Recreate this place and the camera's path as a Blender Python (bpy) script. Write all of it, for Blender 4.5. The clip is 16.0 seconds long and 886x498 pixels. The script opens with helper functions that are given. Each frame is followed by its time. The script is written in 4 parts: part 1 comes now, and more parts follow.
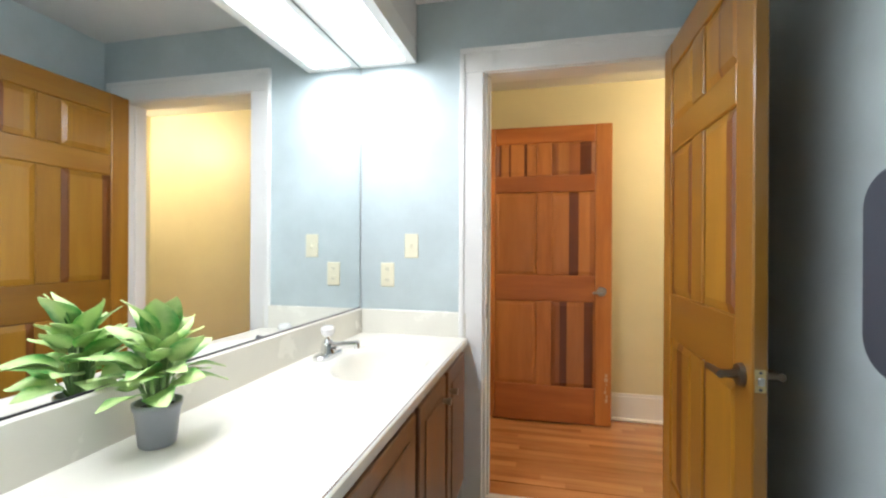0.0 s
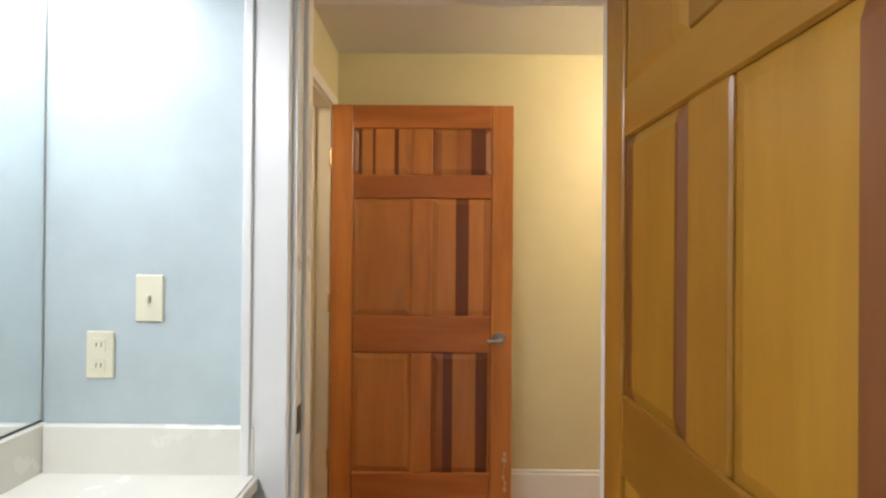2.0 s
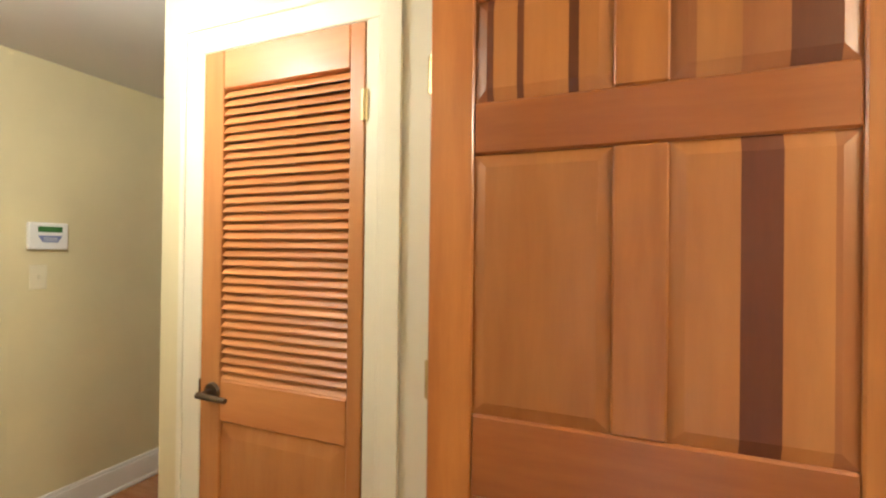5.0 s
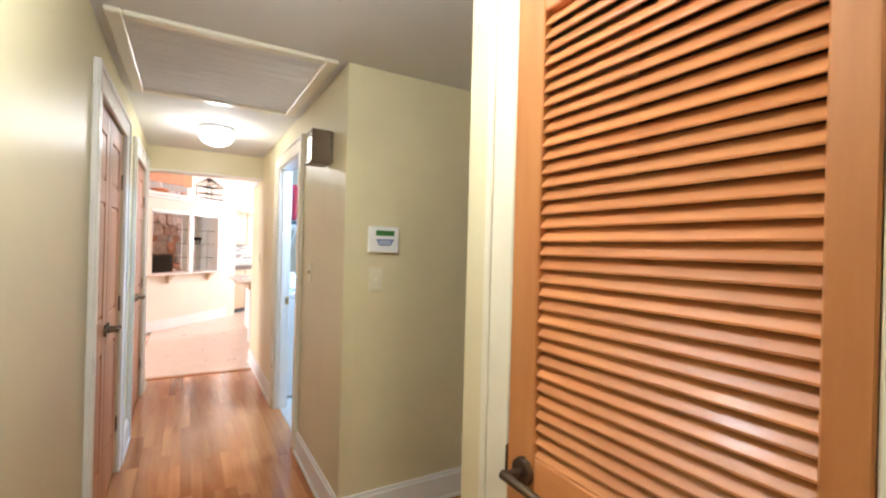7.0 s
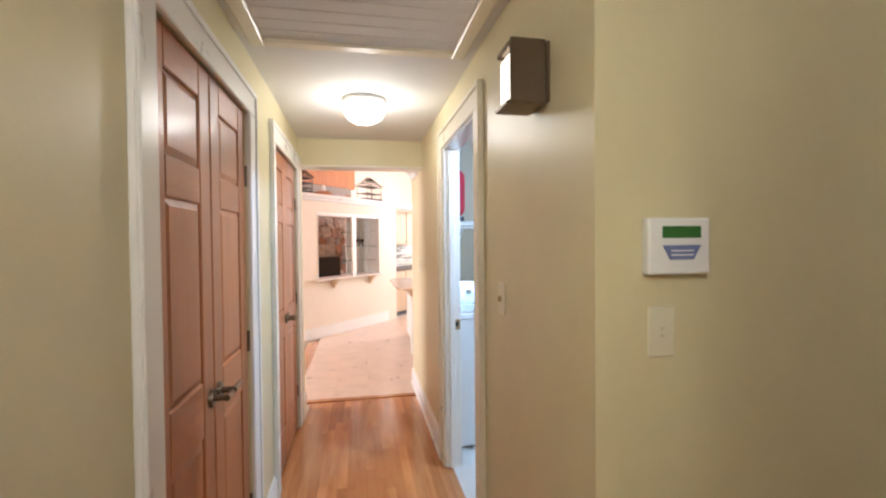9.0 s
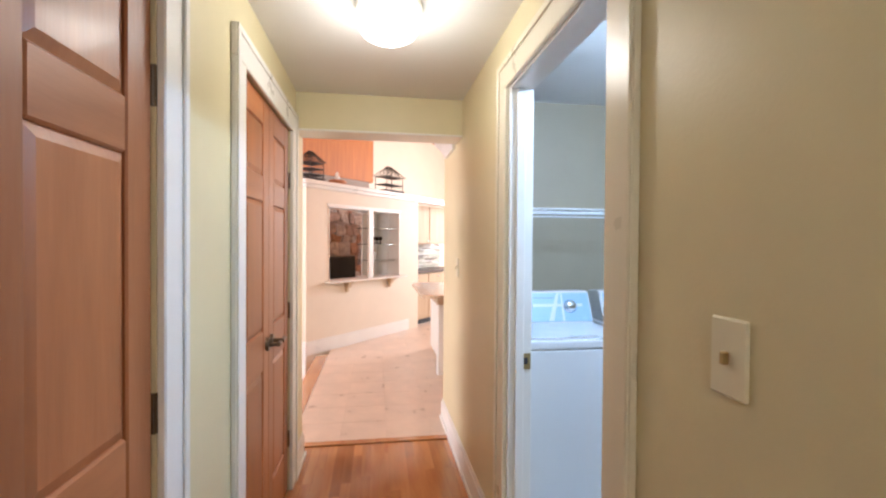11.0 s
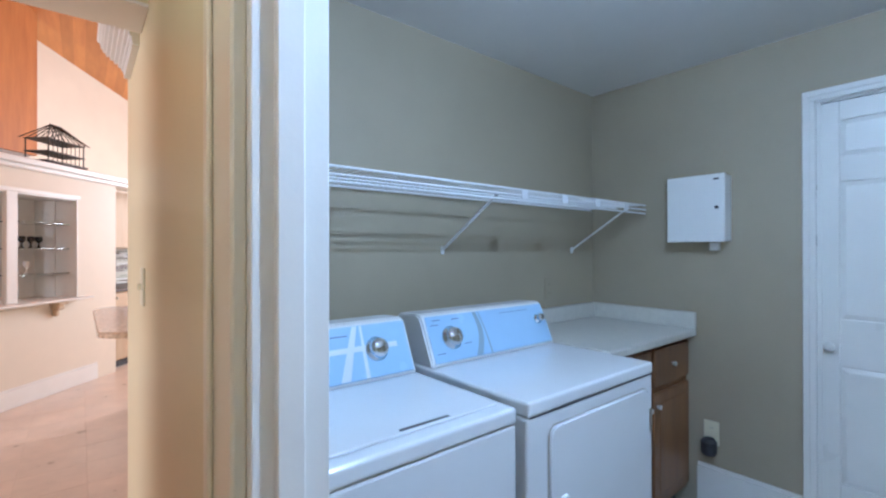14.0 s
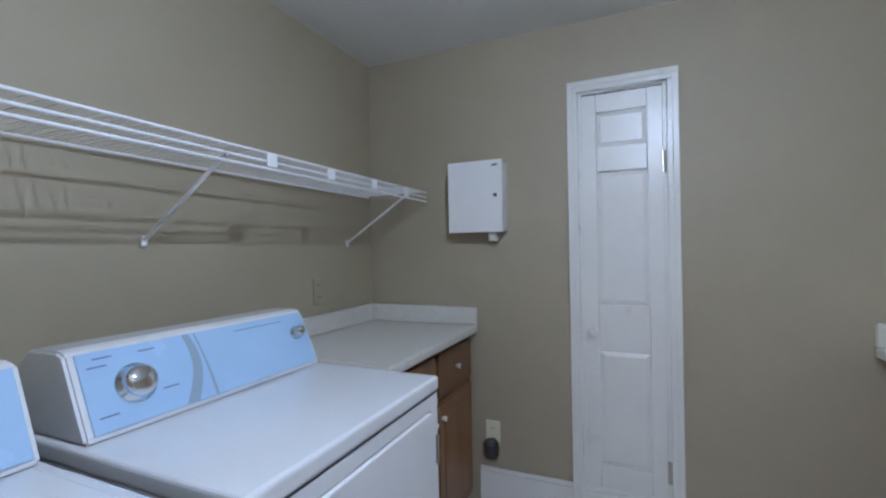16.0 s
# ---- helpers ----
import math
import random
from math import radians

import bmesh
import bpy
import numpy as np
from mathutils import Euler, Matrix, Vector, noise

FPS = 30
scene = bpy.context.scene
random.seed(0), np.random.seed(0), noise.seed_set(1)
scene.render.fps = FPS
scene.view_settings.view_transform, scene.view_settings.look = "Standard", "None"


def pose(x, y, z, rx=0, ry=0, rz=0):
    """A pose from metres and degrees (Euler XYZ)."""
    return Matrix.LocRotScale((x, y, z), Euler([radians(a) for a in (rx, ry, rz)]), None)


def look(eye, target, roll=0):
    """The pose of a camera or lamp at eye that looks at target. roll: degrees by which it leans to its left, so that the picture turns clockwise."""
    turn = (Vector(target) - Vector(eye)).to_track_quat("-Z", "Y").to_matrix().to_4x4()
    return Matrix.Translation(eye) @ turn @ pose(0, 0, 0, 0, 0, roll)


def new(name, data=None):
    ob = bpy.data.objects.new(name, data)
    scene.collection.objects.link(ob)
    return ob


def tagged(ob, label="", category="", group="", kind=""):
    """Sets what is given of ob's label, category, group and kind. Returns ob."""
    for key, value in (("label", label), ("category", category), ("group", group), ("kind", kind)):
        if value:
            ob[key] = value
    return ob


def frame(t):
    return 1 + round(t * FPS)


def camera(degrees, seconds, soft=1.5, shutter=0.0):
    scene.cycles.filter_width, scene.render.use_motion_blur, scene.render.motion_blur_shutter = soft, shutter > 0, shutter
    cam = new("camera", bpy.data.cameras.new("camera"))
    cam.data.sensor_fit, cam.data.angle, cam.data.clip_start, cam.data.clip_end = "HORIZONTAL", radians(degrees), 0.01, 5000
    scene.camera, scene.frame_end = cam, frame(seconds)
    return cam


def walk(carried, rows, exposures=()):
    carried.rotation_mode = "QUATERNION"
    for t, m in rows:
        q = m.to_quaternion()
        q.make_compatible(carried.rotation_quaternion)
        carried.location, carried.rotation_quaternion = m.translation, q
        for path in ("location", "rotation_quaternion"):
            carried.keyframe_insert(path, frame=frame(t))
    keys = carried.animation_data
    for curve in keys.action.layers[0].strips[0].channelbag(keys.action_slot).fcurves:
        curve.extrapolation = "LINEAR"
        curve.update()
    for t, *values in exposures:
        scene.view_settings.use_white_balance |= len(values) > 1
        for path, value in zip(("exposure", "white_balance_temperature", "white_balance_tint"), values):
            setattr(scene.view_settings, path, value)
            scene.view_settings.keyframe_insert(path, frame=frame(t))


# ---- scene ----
cam = camera(90.0, 16.0, soft=2.3)
PATH = [
    (0, (-0.058, 0.019, 1.193), (-0.507, 1.968, 1.193), 0.3),
    (0.5, (-0.052, 0.236, 1.211), (-0.344, 2.214, 1.253), 0.1),
    (1, (-0.032, 0.475, 1.23), (-0.191, 2.468, 1.29), 0.5),
    (1.5, (0.002, 0.738, 1.283), (-0.043, 2.737, 1.32), 0.6),
    (2, (0.043, 0.998, 1.334), (0.038, 2.998, 1.342), 0.5),
    (2.5, (0.039, 1.24, 1.338), (0.029, 3.24, 1.341), 1.1),
    (3, (0.028, 1.461, 1.36), (-0.032, 3.46, 1.372), 1.0),
    (5.3, (-0.146, 2.303, 1.38), (-1.037, 4.094, 1.377), 0.6),
    (5.5, (-0.183, 2.354, 1.385), (-1.177, 4.09, 1.367), 0.5),
    (6, (-0.298, 2.468, 1.361), (-1.57, 4.012, 1.344), 0.9),
    (6.5, (-0.433, 2.568, 1.372), (-1.974, 3.842, 1.354), 1.0),
    (7, (-0.604, 2.653, 1.385), (-2.336, 3.652, 1.386), 1.5),
    (7.5, (-0.791, 2.721, 1.431), (-2.661, 3.43, 1.404), 1.4),
    (8, (-1.112, 2.741, 1.435), (-3.039, 3.274, 1.393), 0.6),
    (8.5, (-1.467, 2.761, 1.438), (-3.417, 3.2, 1.39), -0.3),
    (8.7, (-1.602, 2.778, 1.447), (-3.56, 3.181, 1.401), -0.7),
    (10.8, (-2.729, 2.807, 1.379), (-4.711, 3.073, 1.365), 1.2),
    (11, (-2.805, 2.789, 1.392), (-4.783, 3.085, 1.365), 0.4),
    (11.5, (-3.073, 2.813, 1.383), (-5.032, 3.212, 1.353), -0.3),
    (12, (-3.326, 2.857, 1.382), (-5.254, 3.386, 1.362), -0.7),
    (12.5, (-3.543, 2.905, 1.387), (-5.419, 3.597, 1.407), -0.8),
    (13, (-3.724, 2.987, 1.373), (-5.514, 3.879, 1.405), -0.7),
    (13.5, (-3.867, 3.071, 1.358), (-5.545, 4.16, 1.384), -0.4),
    (14, (-3.994, 3.165, 1.344), (-5.542, 4.431, 1.349), -0.1),
    (14.5, (-4.101, 3.264, 1.312), (-5.499, 4.695, 1.321), 0.2),
    (15, (-4.19, 3.374, 1.287), (-5.421, 4.951, 1.293), 0.1),
    (15.5, (-4.22, 3.479, 1.291), (-5.247, 5.195, 1.3), -0.4),
    (16, (-4.216, 3.597, 1.304), (-5.026, 5.426, 1.306), -1.0),
]
EXPOSURES = [(0.0, 0.2, 6400, 16), (0.5, 0.02, 6400, 16), (1.0, -0.05, 6400, 16), (2.0, -0.08, 6400, 16), (3.0, 0.05, 6300, 14), (5.5, 0.6, 5700, 10), (6.0, 0.6, 5600, 10),
             (7.0, 0.42, 5250, 10), (7.5, 0.36, 5200, 10), (8.0, 0.2, 5350, 11), (8.7, 0.12, 5450, 12), (11.0, -0.05, 5500, 13), (12.0, -0.22, 5200, 12), (13.0, -0.45, 5100, 12),
             (13.5, -0.42, 5100, 12), (14.5, -0.45, 5200, 12), (15.3, -0.58, 5550, 15), (16.0, -0.62, 6000, 20)]
walk(cam, [(t, look(eye, target, roll)) for t, eye, target, roll in PATH], EXPOSURES)

# ---- world and lights ----
world = bpy.data.worlds.new("world")
scene.world = world
world.use_nodes = True
wn = world.node_tree
sky = wn.nodes.new("ShaderNodeTexSky")
sky.sky_type, sky.sun_disc = "NISHITA", False
sky.sun_elevation, sky.sun_rotation = radians(40), radians(120)
wn.links.new(sky.outputs[0], wn.nodes["Background"].inputs[0])
wn.nodes["Background"].inputs[1].default_value = 0.1


def area_lamp(name, m, sx, sy, watts, colour):
    data = bpy.data.lights.new(name, "AREA")
    data.shape, data.size, data.size_y, data.energy, data.color = "RECTANGLE", sx, sy, watts, colour
    ob = new(name, data)
    ob.matrix_world = m
    return ob


def bulb(name, x, y, z, watts, colour, radius=0.05):
    data = bpy.data.lights.new(name, "POINT")
    data.energy, data.color, data.shadow_soft_size = watts, colour, radius
    ob = new(name, data)
    ob.location = (x, y, z)
    return ob


WARM = (1.0, 0.80, 0.52)
area_lamp("vanity_tube_light", pose(-0.835, 0.74, 2.098), 0.16, 2.6, 28, (0.90, 0.95, 1.0))
bulb("vestibule_bulb", 1.45, 2.58, 2.2, 30, (1.0, 0.87, 0.68), 0.14)
bulb("hall_near_bulb", -1.45, 2.72, 2.14, 23, (1.0, 0.93, 0.80), 0.09)
bulb("hall_dome_bulb", -4.5, 2.83, 2.14, 11, (1.0, 0.87, 0.68), 0.09)
bulb("sconce_bulb", -3.02, 3.235, 1.90, 7, (1.0, 0.86, 0.64), 0.04)
bulb("laundry_bulb", -4.1, 4.0, 2.16, 78, (0.64, 0.81, 1.0), 0.012)
# added fill below the dome, brightens the machines more than the walls
area_lamp("laundry_downward_fill", pose(-4.1, 4.0, 2.135), 0.025, 0.025, 12, (0.64, 0.81, 1.0))
area_lamp("living_window_light", pose(-7.6, -1.9, 2.0, 90, 0, 0), 3.5, 2.2, 500, (1.0, 0.88, 0.80))
area_lamp("kitchen_window_light", pose(-11.5, 7.5, 2.2, -90, 0, 0), 3.2, 2.0, 410, (1.0, 0.90, 0.80))


# ---- materials ----
def mat(name, base, rough=0.5, metal=0.0, vary=0.08, scale=6.0, bump=0.05, bump_scale=120.0, stretch=(1, 1, 1), dark=None, coat=0.0):
    """A surface with large stains and fine grain; stretch lengthens its grain, dark is its second colour."""
    m = bpy.data.materials.new(name)
    m.use_nodes = True
    nt, bs = m.node_tree, m.node_tree.nodes["Principled BSDF"]
    L = nt.links.new
    tc = nt.nodes.new("ShaderNodeTexCoord")
    mp = nt.nodes.new("ShaderNodeMapping")
    mp.inputs["Scale"].default_value = stretch
    info = nt.nodes.new("ShaderNodeObjectInfo")
    off = nt.nodes.new("ShaderNodeVectorMath")
    off.operation = "SCALE"
    off.inputs[0].default_value = (7.0, 13.0, 5.0)
    L(info.outputs["Random"], off.inputs["Scale"])
    add = nt.nodes.new("ShaderNodeVectorMath")
    L(tc.outputs["Object"], add.inputs[0])
    L(off.outputs[0], add.inputs[1])
    L(add.outputs[0], mp.inputs["Vector"])
    n1 = nt.nodes.new("ShaderNodeTexNoise")
    n1.inputs["Scale"].default_value, n1.inputs["Detail"].default_value = scale, 5.0
    n1.inputs["Roughness"].default_value = 0.6
    L(mp.outputs[0], n1.inputs["Vector"])
    ramp = nt.nodes.new("ShaderNodeValToRGB")
    ramp.color_ramp.elements[0].position, ramp.color_ramp.elements[1].position = 0.3, 0.7
    lo = dark if dark else tuple(c * (1 - vary) for c in base)
    hi = base if dark else tuple(min(1, c * (1 + vary)) for c in base)
    ramp.color_ramp.elements[0].color, ramp.color_ramp.elements[1].color = (*lo, 1), (*hi, 1)
    L(n1.outputs["Fac"], ramp.inputs["Fac"])
    L(ramp.outputs["Color"], bs.inputs["Base Color"])
    n2 = nt.nodes.new("ShaderNodeTexNoise")
    n2.inputs["Scale"].default_value, n2.inputs["Detail"].default_value = bump_scale, 3.0
    L(mp.outputs[0], n2.inputs["Vector"])
    bp = nt.nodes.new("ShaderNodeBump")
    bp.inputs["Strength"].default_value, bp.inputs["Distance"].default_value = bump, 0.01
    L(n2.outputs["Fac"], bp.inputs["Height"])
    L(bp.outputs[0], bs.inputs["Normal"])
    mr = nt.nodes.new("ShaderNodeMapRange")
    mr.inputs["To Min"].default_value, mr.inputs["To Max"].default_value = max(0.02, rough - 0.08), min(1, rough + 0.08)
    L(n1.outputs["Fac"], mr.inputs["Value"])
    L(mr.outputs[0], bs.inputs["Roughness"])
    bs.inputs["Metallic"].default_value, bs.inputs["Coat Weight"].default_value = metal, coat
    bs.inputs["Coat Roughness"].default_value = 0.12
    return m


def wood(name, light, dark, along="Z", rough=0.35, boards=0.0, across="X", tones=None, coat=0.3):
    """Grain that runs along one axis; boards: the width of glued boards of differing tone."""
    stretch = {"X": (1.2, 10, 10), "Y": (10, 1.2, 10), "Z": (10, 10, 1.2)}[along]
    m = mat(name, light, rough, dark=dark, scale=1.3, bump=0.05, bump_scale=10.0, stretch=stretch, coat=coat)
    nt, bs = m.node_tree, m.node_tree.nodes["Principled BSDF"]
    L = nt.links.new
    ramp = [n for n in nt.nodes if n.type == "VALTORGB"][0]
    info = [n for n in nt.nodes if n.type == "OBJECT_INFO"][0]
    white = nt.nodes.new("ShaderNodeTexWhiteNoise")
    white.noise_dimensions = "2D"
    comb = nt.nodes.new("ShaderNodeCombineXYZ")
    L(info.outputs["Random"], comb.inputs[1])
    if boards:
        tc = [n for n in nt.nodes if n.type == "TEX_COORD"][0]
        sep = nt.nodes.new("ShaderNodeSeparateXYZ")
        L(tc.outputs["Object"], sep.inputs[0])
        div = nt.nodes.new("ShaderNodeMath")
        div.operation, div.inputs[1].default_value = "DIVIDE", boards
        L(sep.outputs[across], div.inputs[0])
        fl = nt.nodes.new("ShaderNodeMath")
        fl.operation = "FLOOR"
        L(div.outputs[0], fl.inputs[0])
        L(fl.outputs[0], comb.inputs[0])
    L(comb.outputs[0], white.inputs["Vector"])
    tone = nt.nodes.new("ShaderNodeValToRGB")
    lo, hi = tones if tones else ((0.86, 0.84, 0.82), (1.12, 1.12, 1.12))
    tone.color_ramp.elements[0].color, tone.color_ramp.elements[1].color = (*lo, 1), (*hi, 1)
    L(white.outputs["Value"], tone.inputs["Fac"])
    mix = nt.nodes.new("ShaderNodeMix")
    mix.data_type, mix.blend_type = "RGBA", "MULTIPLY"
    mix.inputs["Factor"].default_value = 1.0
    L(ramp.outputs["Color"], mix.inputs["A"])
    L(tone.outputs["Color"], mix.inputs["B"])
    L(mix.outputs["Result"], bs.inputs["Base Color"])
    return m


def glow(name, colour, strength):
    m = bpy.data.materials.new(name)
    m.use_nodes = True
    bs = m.node_tree.nodes["Principled BSDF"]
    bs.inputs["Base Color"].default_value = (0.8, 0.8, 0.8, 1)
    bs.inputs["Emission Color"].default_value, bs.inputs["Emission Strength"].default_value = (*colour, 1), strength
    return m


def clear(name, tint=(1, 1, 1), rough=0.0):
    m = bpy.data.materials.new(name)
    m.use_nodes = True
    bs = m.node_tree.nodes["Principled BSDF"]
    bs.inputs["Base Color"].default_value = (*tint, 1)
    bs.inputs["Transmission Weight"].default_value, bs.inputs["Roughness"].default_value = 1.0, rough
    return m


M_BLUE = mat("blue_grey_paint", (0.48, 0.555, 0.555), 0.55, vary=0.10, scale=2.5, bump=0.06)
M_YELLOW = mat("cream_yellow_paint", (0.68, 0.61, 0.38), 0.40, vary=0.05, scale=2.0, bump=0.05)
M_BEIGE = mat("beige_paint", (0.40, 0.345, 0.245), 0.55, vary=0.05, scale=2.0, bump=0.05)
M_PEACH = mat("pale_cream_paint", (0.74, 0.66, 0.53), 0.55, vary=0.04, scale=2.0, bump=0.05)
M_CEIL = mat("white_ceiling_paint", (0.72, 0.71, 0.68), 0.8, vary=0.03, scale=2.0, bump=0.08)
M_TRIM = mat("white_gloss_trim", (0.80, 0.79, 0.75), 0.30, vary=0.03, scale=4.0, bump=0.02)
M_CREAM = mat("cream_gloss_trim", (0.76, 0.71, 0.56), 0.30, vary=0.03, scale=4.0, bump=0.02)
M_COUNTER = mat("cultured_marble", (0.76, 0.74, 0.65), 0.25, vary=0.04, scale=5.0, bump=0.01)
M_LAMINATE = mat("pale_laminate", (0.66, 0.64, 0.58), 0.35, vary=0.05, scale=30.0, bump=0.01)
M_MIRROR = mat("mirror_silver", (0.90, 0.93, 0.93), 0.03, 1.0, vary=0.01, bump=0.0)
M_MIRROR.node_tree.nodes["Principled BSDF"].inputs["Roughness"].default_value = 0.0
for link in list(M_MIRROR.node_tree.nodes["Principled BSDF"].inputs["Roughness"].links):
    M_MIRROR.node_tree.links.remove(link)
M_CHROME = mat("chrome", (0.75, 0.76, 0.78), 0.14, 1.0, vary=0.03, bump=0.0)
M_NICKEL = mat("brushed_nickel", (0.55, 0.53, 0.48), 0.3, 1.0, vary=0.05, bump=0.02)
M_BRONZE = mat("dark_bronze", (0.16, 0.12, 0.08), 0.35, 0.9, vary=0.15, bump=0.03)
M_BRASS = mat("worn_brass", (0.50, 0.38, 0.18), 0.35, 0.9, vary=0.15, bump=0.04)
M_APPL = mat("white_enamel", (0.80, 0.81, 0.82), 0.22, vary=0.02, scale=3.0, bump=0.01, coat=0.4)
M_CONSOLE = mat("pale_blue_console", (0.42, 0.62, 0.85), 0.25, vary=0.04, scale=4.0, bump=0.01)
M_SWOOSH = mat("silver_swoosh", (0.80, 0.85, 0.90), 0.2, vary=0.02, bump=0.0)
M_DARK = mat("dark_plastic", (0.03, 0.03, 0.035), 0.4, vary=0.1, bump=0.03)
M_SLATE = mat("slate_grey_plastic", (0.035, 0.045, 0.065), 0.45, vary=0.1, bump=0.03)
M_IVORY = mat("ivory_plastic", (0.74, 0.70, 0.52), 0.35, vary=0.03, bump=0.01)
M_WHITE = mat("white_plastic", (0.82, 0.82, 0.80), 0.35, vary=0.02, bump=0.01)
M_WIRE = mat("white_vinyl_wire", (0.84, 0.85, 0.86), 0.35, vary=0.02, bump=0.01)
M_RED = mat("red_cloth", (0.42, 0.02, 0.04), 0.6, vary=0.25, scale=12, bump=0.1)
M_POT = mat("grey_glazed_pot", (0.34, 0.36, 0.40), 0.35, vary=0.06, bump=0.02)
M_SOIL = mat("potting_soil", (0.03, 0.022, 0.015), 0.9, vary=0.4, scale=60, bump=0.6)
M_LEAF = mat("dark_leaf", (0.06, 0.24, 0.05), 0.5, vary=0.3, scale=14, bump=0.1, dark=(0.22, 0.42, 0.10))
M_STEM = mat("leaf_stem", (0.18, 0.32, 0.10), 0.5, vary=0.15)
M_DOOR = wood("pine_door", (0.56, 0.215, 0.048), (0.37, 0.12, 0.026), "Z")
M_DOOR_X = wood("pine_door_rail", (0.46, 0.155, 0.038), (0.31, 0.09, 0.022), "X")
M_GOLD = wood("golden_pine_door", (0.36, 0.17, 0.017), (0.27, 0.115, 0.011), "Z")
M_GOLD_X = wood("golden_pine_rail", (0.34, 0.16, 0.016), (0.26, 0.11, 0.011), "X")
M_RED_LIGHT = wood("pine_board_light", (0.50, 0.20, 0.052), (0.38, 0.135, 0.032), "Z")
M_RED_MID = wood("pine_board_mid", (0.36, 0.125, 0.036), (0.27, 0.085, 0.024), "Z")
M_RED_DARK = wood("pine_board_dark", (0.17, 0.045, 0.016), (0.11, 0.028, 0.010), "Z")
M_GOLD_LIGHT = wood("golden_board_light", (0.41, 0.205, 0.020), (0.32, 0.145, 0.013), "Z")
M_GOLD_MID = wood("golden_board_mid", (0.34, 0.155, 0.016), (0.26, 0.11, 0.011), "Z")
M_GOLD_DARK = wood("golden_board_dark", (0.20, 0.068, 0.014), (0.14, 0.042, 0.009), "Z")
M_TANSTONE = mat("tan_granite", (0.50, 0.38, 0.26), 0.18, vary=0.35, scale=45, bump=0.01)
M_FADEDBLUE = mat("grey_blue_swoosh", (0.33, 0.43, 0.54), 0.2, vary=0.03, bump=0.0)
M_ACRYLIC = mat("frosted_acrylic", (0.80, 0.80, 0.78), 0.15, vary=0.03, bump=0.0, coat=0.5)
M_FIREBOX = mat("near_black_firebrick", (0.025, 0.022, 0.02), 0.9, vary=0.4, scale=12, bump=0.3)
M_LOUV = wood("louvre_wood", (0.62, 0.27, 0.085), (0.48, 0.18, 0.05), "X", coat=0.08, rough=0.42)
M_LOUVZ = wood("louvre_stile_wood", (0.58, 0.26, 0.08), (0.45, 0.17, 0.045), "Z")
M_MAHOG = wood("mahogany_door", (0.17, 0.036, 0.010), (0.10, 0.018, 0.006), "Z")
M_CAB = wood("oak_cabinet", (0.26, 0.12, 0.045), (0.16, 0.065, 0.022), "Z", rough=0.4)
M_PLANK = wood("oak_floor", (0.52, 0.24, 0.085), (0.36, 0.14, 0.045), "X", rough=0.16, tones=((0.72, 0.68, 0.62), (1.15, 1.15, 1.15)), coat=0.5)
M_VAULT = wood("cedar_boards", (0.52, 0.20, 0.05), (0.40, 0.14, 0.034), "Z", boards=0.14, tones=((0.93, 0.92, 0.9), (1.06, 1.06, 1.06)), coat=0.0, rough=0.6)
M_MAPLE = wood("cream_maple", (0.60, 0.46, 0.30), (0.52, 0.38, 0.23), "Z", rough=0.6, coat=0.0)
M_TILE = mat("peach_tile", (0.62, 0.50, 0.40), 0.30, vary=0.10, scale=5, bump=0.03)
M_GROUT = mat("grout", (0.60, 0.485, 0.39), 0.9, vary=0.1, scale=30, bump=0.2)
M_VINYL = mat("pale_vinyl_floor", (0.58, 0.57, 0.54), 0.4, vary=0.06, scale=6, bump=0.02)
M_STONES = [mat("field_stone_" + n, c, 0.8, vary=0.4, scale=9, bump=0.5, bump_scale=40)
            for n, c in (("brown", (0.34, 0.26, 0.22)), ("tan", (0.47, 0.40, 0.35)), ("rust", (0.36, 0.20, 0.13)), ("grey", (0.40, 0.36, 0.34)))]
M_MORTAR = mat("mortar", (0.34, 0.30, 0.26), 0.95, vary=0.1, scale=30, bump=0.3)
M_GRANITE = mat("dark_granite", (0.10, 0.075, 0.06), 0.45, vary=0.5, scale=60, bump=0.01)
M_GLASS = clear("shelf_glass", (0.90, 0.97, 0.94))
M_DOME = glow("lit_dome_glass", (1.0, 0.88, 0.68), 4.0)
M_TUBE = glow("lit_lens_panel", (0.88, 0.95, 1.0), 3.0)
M_SHADE = glow("lit_sconce_glass", (1.0, 0.85, 0.60), 2.2)
M_LCD = mat("green_display", (0.05, 0.16, 0.04), 0.25, vary=0.05, bump=0.0)
M_INK = mat("blue_grey_print", (0.16, 0.20, 0.40), 0.4, vary=0.05, bump=0.0)
M_BLACKGLASS = mat("black_screen", (0.012, 0.011, 0.012), 0.12, vary=0.1, bump=0.0)
M_WIREDARK = mat("dark_iron_wire", (0.06, 0.05, 0.045), 0.5, 0.6, vary=0.3, bump=0.1)
M_TERRA = mat("terracotta", (0.50, 0.22, 0.10), 0.7, vary=0.15, bump=0.1)
M_REDWOOD = mat("red_stained_wood", (0.28, 0.06, 0.05), 0.7, vary=0.2, bump=0.1)


# ---- building helpers ----
def bx(bm, x0, x1, y0, y1, z0, z1, bevel=0.0, seg=1):
    """A box between two corners, with bevelled edges."""
    r = bmesh.ops.create_cube(bm, size=1.0, matrix=Matrix.LocRotScale(((x0 + x1) / 2, (y0 + y1) / 2, (z0 + z1) / 2), None,
                                                                    (abs(x1 - x0), abs(y1 - y0), abs(z1 - z0))))
    if bevel:
        edges = list({e for v in r["verts"] for e in v.link_edges})
        bmesh.ops.bevel(bm, geom=edges, offset=bevel, segments=seg, affect="EDGES", profile=0.5)
    return bm


